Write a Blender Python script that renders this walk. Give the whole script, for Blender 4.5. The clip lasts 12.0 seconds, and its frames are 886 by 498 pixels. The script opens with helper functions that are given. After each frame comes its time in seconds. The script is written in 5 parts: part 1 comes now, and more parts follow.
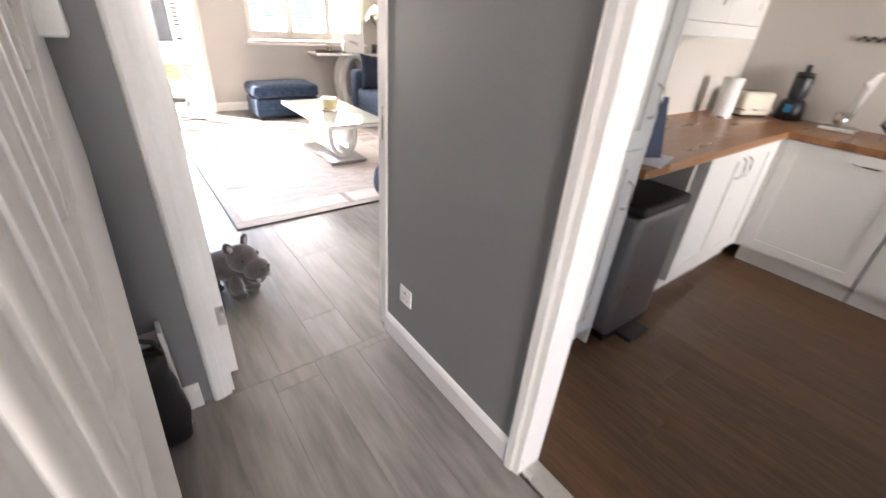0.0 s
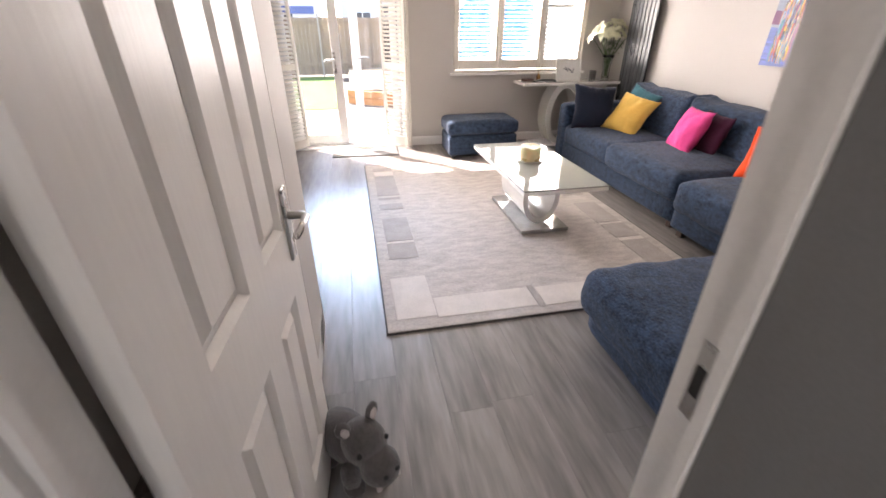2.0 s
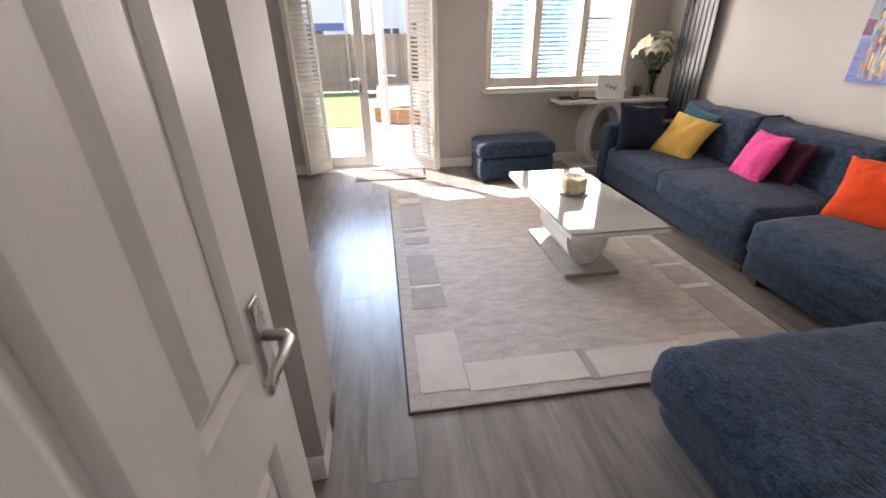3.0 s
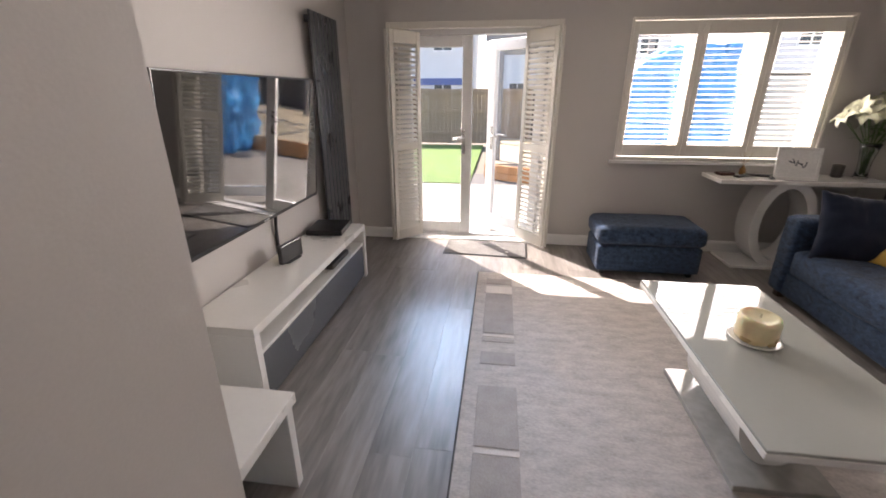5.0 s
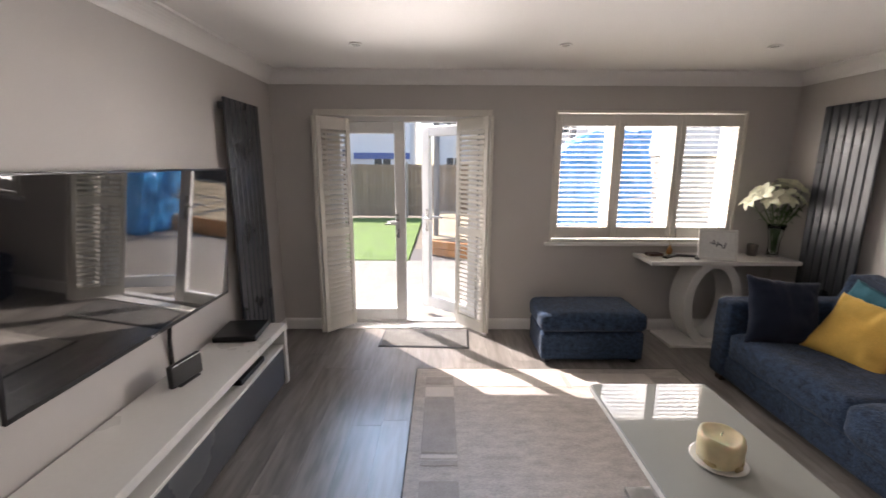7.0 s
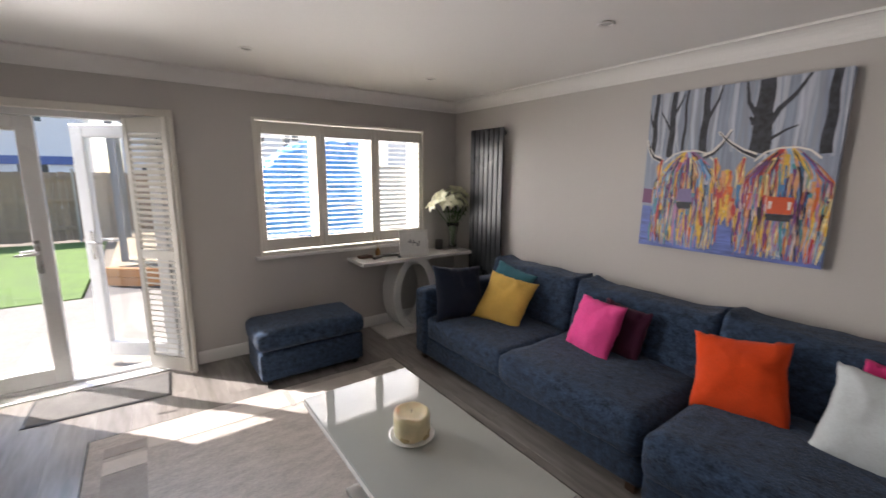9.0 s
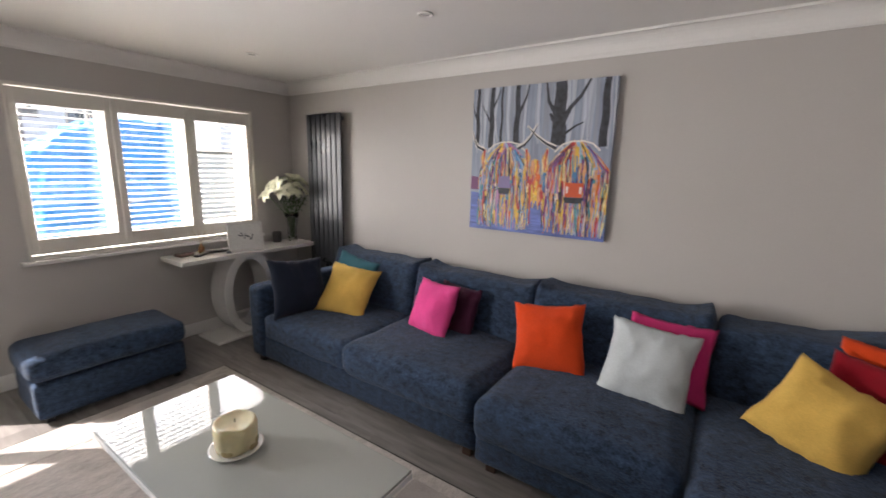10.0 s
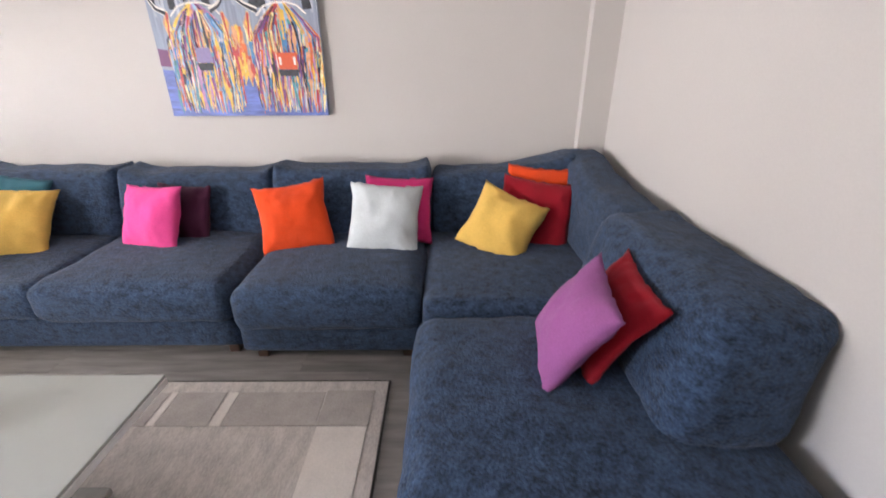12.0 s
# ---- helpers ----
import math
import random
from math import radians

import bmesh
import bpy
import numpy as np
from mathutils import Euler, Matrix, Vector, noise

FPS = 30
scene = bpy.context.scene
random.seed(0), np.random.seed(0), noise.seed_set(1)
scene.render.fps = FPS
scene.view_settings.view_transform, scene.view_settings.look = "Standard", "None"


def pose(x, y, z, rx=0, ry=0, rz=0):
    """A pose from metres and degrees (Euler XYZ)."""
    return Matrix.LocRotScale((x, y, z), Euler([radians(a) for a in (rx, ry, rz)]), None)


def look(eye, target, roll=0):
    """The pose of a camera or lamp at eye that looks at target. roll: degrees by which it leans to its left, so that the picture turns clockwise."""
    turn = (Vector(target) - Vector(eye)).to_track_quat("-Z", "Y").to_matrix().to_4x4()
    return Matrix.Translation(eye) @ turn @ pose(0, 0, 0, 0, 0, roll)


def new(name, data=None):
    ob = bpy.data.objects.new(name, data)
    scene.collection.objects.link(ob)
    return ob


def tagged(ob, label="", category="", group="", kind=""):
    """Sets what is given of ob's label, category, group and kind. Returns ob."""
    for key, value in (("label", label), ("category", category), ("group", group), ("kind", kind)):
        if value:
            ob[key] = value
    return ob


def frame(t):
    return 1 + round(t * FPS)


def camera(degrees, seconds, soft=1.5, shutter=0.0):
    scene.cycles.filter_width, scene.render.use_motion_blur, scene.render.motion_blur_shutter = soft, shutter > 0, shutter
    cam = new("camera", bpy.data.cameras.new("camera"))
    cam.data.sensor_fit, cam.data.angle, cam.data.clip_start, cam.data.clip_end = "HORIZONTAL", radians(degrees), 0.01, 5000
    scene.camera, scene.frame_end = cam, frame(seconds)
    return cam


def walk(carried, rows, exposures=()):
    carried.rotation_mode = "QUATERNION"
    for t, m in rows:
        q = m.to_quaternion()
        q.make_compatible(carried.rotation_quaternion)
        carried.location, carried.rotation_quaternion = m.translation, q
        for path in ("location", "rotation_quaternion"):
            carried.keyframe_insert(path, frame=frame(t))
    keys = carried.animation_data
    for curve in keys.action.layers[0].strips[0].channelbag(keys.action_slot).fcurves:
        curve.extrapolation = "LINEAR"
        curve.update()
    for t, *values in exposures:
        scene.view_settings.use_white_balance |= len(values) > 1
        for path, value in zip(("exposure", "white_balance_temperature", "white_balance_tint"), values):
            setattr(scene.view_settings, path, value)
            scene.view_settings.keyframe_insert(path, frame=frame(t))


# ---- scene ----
cam = camera(93.6, 12.0, soft=1.6, shutter=0.3)
PATH = [
    (0, (0.172, 0.143, 1.384), (1.261, 1.501, 0.4), 4.3),
    (0.5, (0.349, 0.446, 1.391), (1.118, 2.017, 0.422), 4.2),
    (1, (0.501, 0.745, 1.395), (0.996, 2.428, 0.433), 2.6),
    (1.5, (0.572, 0.979, 1.411), (0.95, 2.693, 0.451), 1.6),
    (2, (0.568, 1.261, 1.421), (0.925, 2.982, 0.467), 0.1),
    (2.5, (0.59, 1.474, 1.435), (0.903, 3.214, 0.5), -0.7),
    (4.5, (0.707, 2.362, 1.461), (0.607, 4.204, 0.689), -0.1),
    (5, (0.766, 2.577, 1.468), (0.517, 4.432, 0.763), 0.0),
    (5.5, (0.741, 2.755, 1.49), (0.392, 4.622, 0.864), -0.2),
    (6, (0.7, 2.86, 1.525), (0.354, 4.758, 0.998), -0.2),
    (6.5, (0.751, 2.876, 1.571), (0.532, 4.817, 1.143), -0.0),
    (8.5, (0.97, 2.895, 1.606), (1.849, 4.66, 1.269), 0.3),
    (9, (1.029, 2.866, 1.605), (2.18, 4.463, 1.249), 0.5),
    (9.5, (1.114, 2.816, 1.597), (2.507, 4.201, 1.223), 0.9),
    (10, (1.133, 2.802, 1.578), (2.755, 3.906, 1.191), 1.3),
    (10.5, (1.127, 2.803, 1.547), (2.922, 3.583, 1.135), 1.4),
    (11, (1.124, 2.768, 1.503), (3.022, 3.209, 1.052), 1.4),
    (11.5, (1.102, 2.721, 1.489), (3.003, 2.888, 0.891), 0.8),
    (12, (1.085, 2.697, 1.434), (2.909, 2.7, 0.614), -0.3),
]
EXPOSURES = [(0.0, 3.62, 6700, 17), (0.5, 3.35, 6700, 17), (1.0, 3.25, 6800, 19), (1.5, 3.0, 6850, 20), (2.5, 2.3, 6800, 19),
             (4.5, 1.9, 6900, 20), (5.0, 1.7, 6800, 19), (6.5, 1.4, 6700, 18), (9.0, 1.3, 6450, 15), (9.5, 1.4, 6450, 15), (10.5, 1.85, 6300, 15),
             (11.5, 2.35, 6250, 17), (12.0, 2.55, 6250, 17)]
walk(cam, [(t, look(eye, target, roll)) for t, eye, target, roll in PATH], EXPOSURES)

# ---- world, sun ----
world = bpy.data.worlds.new("sky")
scene.world = world
world.use_nodes = True
_sky = world.node_tree.nodes.new("ShaderNodeTexSky")
_sky.sky_type, _sky.sun_disc = "NISHITA", False
_sky.sun_elevation, _sky.sun_rotation = radians(44.5), radians(-42.0)
_bg = world.node_tree.nodes["Background"]
_bg.inputs["Strength"].default_value = 0.15
world.node_tree.links.new(_sky.outputs["Color"], _bg.inputs["Color"])

SUN_TO = Vector((0.90, -1.0, -1.32)).normalized()
sun = new("sun", bpy.data.lights.new("sun", "SUN"))
sun.data.energy, sun.data.angle, sun.data.color = 4.5, radians(0.6), (1.0, 0.94, 0.86)
sun.rotation_mode = "QUATERNION"
sun.rotation_quaternion = SUN_TO.to_track_quat("-Z", "Y")


def opening_light(name, at, aim, size, watts, spread, colour):
    """An area lamp that stands in for daylight at an opening."""
    lamp = new(name, bpy.data.lights.new(name, "AREA"))
    lamp.data.shape, lamp.data.size, lamp.data.size_y = "RECTANGLE", *size
    lamp.data.energy, lamp.data.spread, lamp.data.color = watts, radians(spread), colour
    lamp.matrix_basis = look(at, aim)
    return lamp


# lamps added at the openings, standing in for patio bounce and sky light
opening_light("patio_light_door", (0.50, 6.62, 1.15), (0.60, 5.12, 1.80), (1.0, 1.3), 4, 46, (1.0, 0.96, 0.90))
# added fill from the doorway towards the east and south walls
opening_light("patio_light_door_side", (0.55, 6.60, 1.20), (3.40, 2.60, 1.40), (0.9, 1.3), 6.0, 74, (1.0, 0.96, 0.90))
# added bluish fill, inside the room, for the floor and its sheen
opening_light("sky_light_door", (0.45, 6.38, 1.25), (0.62, 5.38, 0.76), (1.1, 0.9), 1.9, 46, (0.48, 0.70, 1.0))
opening_light("sky_light_window", (2.69, 6.83, 1.47), (2.69, 4.0, 1.10), (1.62, 1.05), 16, 150, (1.0, 0.97, 0.93))
# added fill through the shutters towards the television wall
opening_light("sky_light_window_side", (2.15, 6.85, 1.47), (-0.70, 4.90, 1.30), (0.20, 0.85), 5.0, 66, (1.0, 0.97, 0.93))
# added fills for hall and kitchen, at assumed openings out of view
opening_light("front_door_light", (-0.25, -2.56, 1.45), (0.25, 0.6, 0.1), (0.8, 1.2), 6.9, 150, (1.0, 0.96, 0.90))
opening_light("kitchen_window_light", (2.75, -2.58, 1.55), (3.35, 0.0, 1.25), (1.7, 1.0), 1.9, 62, (1.0, 0.96, 0.90))


# ---- materials ----
def mat(name, colour, rough=0.5, metal=0.0, dark=0.85, light=1.1, grain=60.0, blotch=3.0, bump=0.1, bump_scale=None,
        stretch=(1, 1, 1), rand=0.0, coat=0.0, sheen=0.0, spec=0.5, rough_var=0.08, island=False):
    """A surface with a fine grain, broad blotches, a fine relief and uneven gloss."""
    m = bpy.data.materials.new(name)
    m.use_nodes = True
    n, l = m.node_tree.nodes, m.node_tree.links
    b = n["Principled BSDF"]
    co = n.new("ShaderNodeTexCoord")
    mp = n.new("ShaderNodeMapping")
    mp.inputs["Scale"].default_value = stretch
    if rand or island:
        info = n.new("ShaderNodeObjectInfo") if not island else n.new("ShaderNodeNewGeometry")
        shift = n.new("ShaderNodeVectorMath")
        shift.operation = "MULTIPLY_ADD"
        l.new(info.outputs["Random" if not island else "Random Per Island"], shift.inputs[0])
        shift.inputs[1].default_value = (37, 53, 71)
        l.new(co.outputs["Object"], shift.inputs[2])
        l.new(shift.outputs[0], mp.inputs["Vector"])
    else:
        l.new(co.outputs["Object"], mp.inputs["Vector"])
    fine, broad = n.new("ShaderNodeTexNoise"), n.new("ShaderNodeTexNoise")
    fine.inputs["Scale"].default_value, fine.inputs["Detail"].default_value = grain, 6
    broad.inputs["Scale"].default_value, broad.inputs["Detail"].default_value = blotch, 4
    l.new(mp.outputs[0], fine.inputs["Vector"])
    l.new(mp.outputs[0], broad.inputs["Vector"])
    mix = n.new("ShaderNodeMath")
    mix.operation = "ADD"
    l.new(fine.outputs["Fac"], mix.inputs[0])
    l.new(broad.outputs["Fac"], mix.inputs[1])
    ramp = n.new("ShaderNodeMapRange")
    ramp.inputs["From Min"].default_value, ramp.inputs["From Max"].default_value = 0.65, 1.35
    ramp.inputs["To Min"].default_value, ramp.inputs["To Max"].default_value = dark, light
    l.new(mix.outputs[0], ramp.inputs["Value"])
    level = ramp.outputs[0]
    if rand:
        r2 = n.new("ShaderNodeMapRange")
        r2.inputs["To Min"].default_value, r2.inputs["To Max"].default_value = 1 - rand, 1 + rand
        l.new(info.outputs["Random" if not island else "Random Per Island"], r2.inputs["Value"])
        mul = n.new("ShaderNodeMath")
        mul.operation = "MULTIPLY"
        l.new(level, mul.inputs[0])
        l.new(r2.outputs[0], mul.inputs[1])
        level = mul.outputs[0]
    tint = n.new("ShaderNodeVectorMath")
    tint.operation = "SCALE"
    tint.inputs[0].default_value = colour
    l.new(level, tint.inputs["Scale"])
    l.new(tint.outputs[0], b.inputs["Base Color"])
    rv = n.new("ShaderNodeMapRange")
    rv.inputs["From Min"].default_value, rv.inputs["From Max"].default_value = 0.3, 0.7
    rv.inputs["To Min"].default_value, rv.inputs["To Max"].default_value = max(0.0, rough - rough_var), min(1.0, rough + rough_var)
    l.new(broad.outputs["Fac"], rv.inputs["Value"])
    l.new(rv.outputs[0], b.inputs["Roughness"])
    b.inputs["Metallic"].default_value = metal
    b.inputs["Coat Weight"].default_value = coat
    b.inputs["Coat Roughness"].default_value = 0.05
    b.inputs["Sheen Weight"].default_value = sheen
    b.inputs["Specular IOR Level"].default_value = spec
    if bump:
        bp = n.new("ShaderNodeBump")
        bp.inputs["Strength"].default_value, bp.inputs["Distance"].default_value = bump, 0.01
        src = fine
        if bump_scale:
            src = n.new("ShaderNodeTexNoise")
            src.inputs["Scale"].default_value, src.inputs["Detail"].default_value = bump_scale, 3
            l.new(mp.outputs[0], src.inputs["Vector"])
        l.new(src.outputs["Fac"], bp.inputs["Height"])
        l.new(bp.outputs[0], b.inputs["Normal"])
    return m


def glass_mat(name, tint=(1, 1, 1), rough=0.0):
    m = bpy.data.materials.new(name)
    m.use_nodes = True
    b = m.node_tree.nodes["Principled BSDF"]
    b.inputs["Base Color"].default_value = (*tint, 1)
    b.inputs["Transmission Weight"].default_value = 1
    b.inputs["Roughness"].default_value = rough
    b.inputs["IOR"].default_value = 1.45
    return m


WALL = mat("greige wall paint", (0.50, 0.475, 0.45), 0.6, dark=0.95, light=1.03, grain=180, blotch=1.2, bump=0.05)
HALL = mat("dark grey hall paint", (0.20, 0.20, 0.205), 0.55, dark=0.93, light=1.05, grain=180, blotch=1.5, bump=0.05)
KWALL = mat("pale kitchen wall paint", (0.55, 0.52, 0.48), 0.6, dark=0.95, light=1.04, grain=150, blotch=1.5, bump=0.04)
CEIL = mat("white ceiling paint", (0.80, 0.785, 0.76), 0.75, dark=0.96, light=1.02, grain=120, blotch=0.9, bump=0.05)
TRIM = mat("white satin trim paint", (0.78, 0.765, 0.745), 0.35, dark=0.95, light=1.03, grain=90, blotch=4, bump=0.04)
DOORW = mat("white grained door paint", (0.76, 0.74, 0.715), 0.38, dark=0.95, light=1.03, grain=40, blotch=4, bump=0.045,
            bump_scale=55, stretch=(3, 3, 0.25))
SHUTTER = mat("cream shutter paint", (0.68, 0.65, 0.585), 0.4, dark=0.96, light=1.03, grain=70, blotch=5, bump=0.03)
UPVC = mat("white upvc", (0.82, 0.82, 0.81), 0.25, dark=0.97, light=1.02, grain=60, blotch=3, bump=0.02)
GLOSSW = mat("white gloss lacquer", (0.74, 0.73, 0.70), 0.12, dark=0.98, light=1.01, grain=40, blotch=2, bump=0.0, coat=0.6, rough_var=0.03)
SATINW = mat("white satin lacquer", (0.72, 0.71, 0.68), 0.3, dark=0.97, light=1.02, grain=40, blotch=2, bump=0.0)
GREYGL = mat("grey gloss panel", (0.10, 0.105, 0.115), 0.22, dark=0.95, light=1.05, grain=40, blotch=2, bump=0.0)
PLANK = mat("grey oak laminate", (0.222, 0.203, 0.188), 0.36, dark=0.56, light=1.36, grain=11, blotch=2.6, bump=0.02,
            stretch=(2.6, 0.34, 1), rand=0.10, spec=0.5, rough_var=0.05)
KPLANK = mat("brown oak floorboard", (0.105, 0.053, 0.024), 0.38, dark=0.55, light=1.4, grain=26, blotch=4, bump=0.06,
             stretch=(2.4, 0.3, 1), rand=0.10)
GAP = mat("dark floor joint", (0.13, 0.12, 0.11), 0.8, bump=0)
SOFA = mat("navy chenille", (0.0275, 0.0465, 0.084), 0.95, dark=0.26, light=1.78, grain=100, blotch=27, bump=0.8, bump_scale=105,
           stretch=(1.0, 0.8, 1.35), sheen=0.10, spec=0.15)
RUG = mat("pale woven rug pile", (0.52, 0.475, 0.44), 0.95, dark=0.68, light=1.16, grain=100, blotch=14, bump=0.5, bump_scale=330, stretch=(0.6, 1.5, 1), spec=0.1)
RUG_DARK = mat("taupe rug block", (0.385, 0.35, 0.325), 0.95, dark=0.82, light=1.15, grain=140, blotch=10, bump=0.4, bump_scale=400, spec=0.1)
RUG_LIGHT = mat("cream rug block", (0.635, 0.585, 0.54), 0.95, dark=0.86, light=1.08, grain=140, blotch=9, bump=0.4, bump_scale=400, spec=0.1)
RUG_EDGE = mat("dark rug binding", (0.05, 0.045, 0.04), 0.9, bump=0.1)
MATM = mat("grey door mat", (0.17, 0.165, 0.16), 0.95, dark=0.75, light=1.25, grain=200, blotch=8, bump=0.5, bump_scale=350, spec=0.1)
BLACK = mat("black plastic", (0.012, 0.012, 0.013), 0.35, bump=0.02)
SCREEN = mat("black glass screen", (0.004, 0.004, 0.005), 0.03, bump=0, rough_var=0.01, spec=1.0, coat=1.0)
CHROME = mat("brushed nickel", (0.55, 0.54, 0.52), 0.28, 1.0, dark=0.9, light=1.05, grain=120, blotch=9, bump=0.02)
STEEL = mat("brushed steel", (0.42, 0.42, 0.43), 0.35, 1.0, dark=0.9, light=1.05, grain=120, blotch=5, bump=0.02, stretch=(1, 1, 8))
ANTHRA = mat("anthracite enamel", (0.028, 0.031, 0.036), 0.32, dark=0.9, light=1.1, grain=70, blotch=5, bump=0.02)
GLASS = glass_mat("clear pane")
VASEG = glass_mat("vase glass", (0.93, 0.97, 0.95), 0.02)


def fabric(name, colour):
    return mat(name, colour, 0.9, dark=0.85, light=1.12, grain=160, blotch=8, bump=0.25, bump_scale=380, sheen=0.06, spec=0.2)


C_YELLOW, C_PINK, C_ORANGE = fabric("mustard yellow cotton", (0.69, 0.44, 0.105)), fabric("hot pink cotton", (0.72, 0.07, 0.27)), fabric("bright orange cotton", (0.64, 0.060, 0.010))
C_WHITE, C_RED, C_PURPLE = fabric("pale grey cotton", (0.50, 0.54, 0.55)), fabric("deep red cotton", (0.27, 0.006, 0.015)), fabric("mauve cotton", (0.27, 0.085, 0.24))
C_TEAL, C_PLUM, C_NAVY = fabric("teal patterned cotton", (0.04, 0.14, 0.18)), fabric("dark plum cotton", (0.05, 0.009, 0.028)), fabric("navy cotton", (0.013, 0.019, 0.036))
C_MAGENTA = fabric("magenta cotton", (0.52, 0.03, 0.15))


# ---- mesh helpers ----
def part(name, bm, material, parent=None, label="", smooth=False):
    me = bpy.data.meshes.new(name)
    bm.normal_update()
    bm.to_mesh(me)
    bm.free()
    if smooth:
        for p in me.polygons:
            p.use_smooth = True
    me.materials.append(material)
    ob = new(name, me)
    ob.parent = parent
    if label:
        ob["label"] = label
    return ob


def thing(name, at, label, category, rz=0.0, group="", kind=""):
    e = new(name)
    e.empty_display_size = 0.1
    e.matrix_basis = pose(*at, 0, 0, rz)
    return tagged(e, label, category, group, kind)


def boxes(*spans, bevel=0.0, seg=2):
    """One bmesh of boxes, each (x0, x1, y0, y1, z0, z1), edges rounded by bevel."""
    bm = bmesh.new()
    for x0, x1, y0, y1, z0, z1 in spans:
        made = bmesh.ops.create_cube(bm, size=1, matrix=Matrix.LocRotScale(((x0 + x1) / 2, (y0 + y1) / 2, (z0 + z1) / 2), None,
                                                                    (x1 - x0, y1 - y0, z1 - z0)))
    if bevel:
        bmesh.ops.bevel(bm, geom=bm.edges[:], offset=bevel, segments=seg, profile=0.5, affect="EDGES")
    return bm


def lathe(profile, steps=24, at=(0, 0, 0)):
    """A turned body from (radius, height) pairs."""
    bm = bmesh.new()
    rings = []
    for r, z in profile:
        rings.append([bm.verts.new((at[0] + r * math.cos(2 * math.pi * k / steps), at[1] + r * math.sin(2 * math.pi * k / steps), at[2] + z)) for k in range(steps)])
    for a, b in zip(rings, rings[1:]):
        for k in range(steps):
            bm.faces.new((a[k], a[(k + 1) % steps], b[(k + 1) % steps], b[k]))
    bm.faces.new(rings[0][::-1])
    bm.faces.new(rings[-1])
    return bm


def rod(points, radius, steps=8):
    """A tube along points."""
    bm = bmesh.new()
    pts = [Vector(p) for p in points]
    rings = []
    for i, p in enumerate(pts):
        d = (pts[min(i + 1, len(pts) - 1)] - pts[max(i - 1, 0)]).normalized()
        q = d.to_track_quat("Z", "Y")
        r = radius[i] if isinstance(radius, (list, tuple)) else radius
        rings.append([bm.verts.new(p + q @ Vector((r * math.cos(2 * math.pi * k / steps), r * math.sin(2 * math.pi * k / steps), 0))) for k in range(steps)])
    for a, b in zip(rings, rings[1:]):
        for k in range(steps):
            bm.faces.new((a[k], a[(k + 1) % steps], b[(k + 1) % steps], b[k]))
    bm.faces.new(rings[0][::-1])
    bm.faces.new(rings[-1])
    return bm


def profile_x(points, x0, x1):
    """A straight moulding along x from a (y, z) outline."""
    bm = bmesh.new()
    a = [bm.verts.new((x0, y, z)) for y, z in points]
    b = [bm.verts.new((x1, y, z)) for y, z in points]
    n = len(points)
    for k in range(n):
        bm.faces.new((a[k], a[(k + 1) % n], b[(k + 1) % n], b[k]))
    bm.faces.new(a[::-1])
    bm.faces.new(b)
    bmesh.ops.recalc_face_normals(bm, faces=bm.faces[:])
    return bm


def moved(bm, m):
    bmesh.ops.transform(bm, matrix=m, verts=bm.verts[:])
    return bm


def join(*bms):
    out = bmesh.new()
    for b in bms:
        me = bpy.data.meshes.new("tmp")
        b.to_mesh(me)
        b.free()
        out.from_mesh(me)
        bpy.data.meshes.remove(me)
    return out


def soft(x0, x1, y0, y1, z0, z1, r=0.06, crown=0.02, wrinkle=0.006, cuts=12, seed=0, lean=None, ears=0.0):
    """An upholstered block: rounded, crowned and a little uneven. lean: how far its top shifts in x and y."""
    bm = bmesh.new()
    bmesh.ops.create_cube(bm, size=2)
    bmesh.ops.subdivide_edges(bm, edges=bm.edges[:], cuts=cuts, use_grid_fill=True)
    c = Vector(((x0 + x1) / 2, (y0 + y1) / 2, (z0 + z1) / 2))
    h = Vector(((x1 - x0) / 2, (y1 - y0) / 2, (z1 - z0) / 2))
    for v in bm.verts:
        s = Vector(math.sin(v.co[i] * math.pi / 2) * 0.25 + v.co[i] * 0.75 for i in range(3))
        p = Vector(s[i] * h[i] for i in range(3))
        inner = Vector(max(-(h[i] - min(r, h[i])), min(h[i] - min(r, h[i]), p[i])) for i in range(3))
        d = p - inner
        if d.length > 1e-6:
            q = Vector(abs(d[i]) / r for i in range(3))
            p = inner + d.normalized() * r * min(1.0, max(q))
        u, w, z = (s[i] for i in range(3))
        p.z += crown * (1 - u * u) * (1 - w * w) * (1 if z > 0 else 0) * abs(z)
        p.x += crown * 0.5 * (1 - w * w) * (1 - z * z) * (u if abs(u) > 0.5 else 0)
        p.y += crown * 0.5 * (1 - u * u) * (1 - z * z) * (w if abs(w) > 0.5 else 0)
        if ears and z > 0:
            far = w if h.y > h.x else u
            p.z += ears * abs(far) ** 7 * z
        k = noise.noise_vector((p + c + Vector((seed * 7.1, 0, 0))) * 5.5)
        p += k * wrinkle + noise.noise_vector((p + c + Vector((seed, 3, 0))) * 17) * wrinkle * 0.5
        if lean:
            f = (p.z + h.z) / (2 * h.z)
            p.x += lean[0] * f
            p.y += lean[1] * f
        v.co = p + c
    return bm


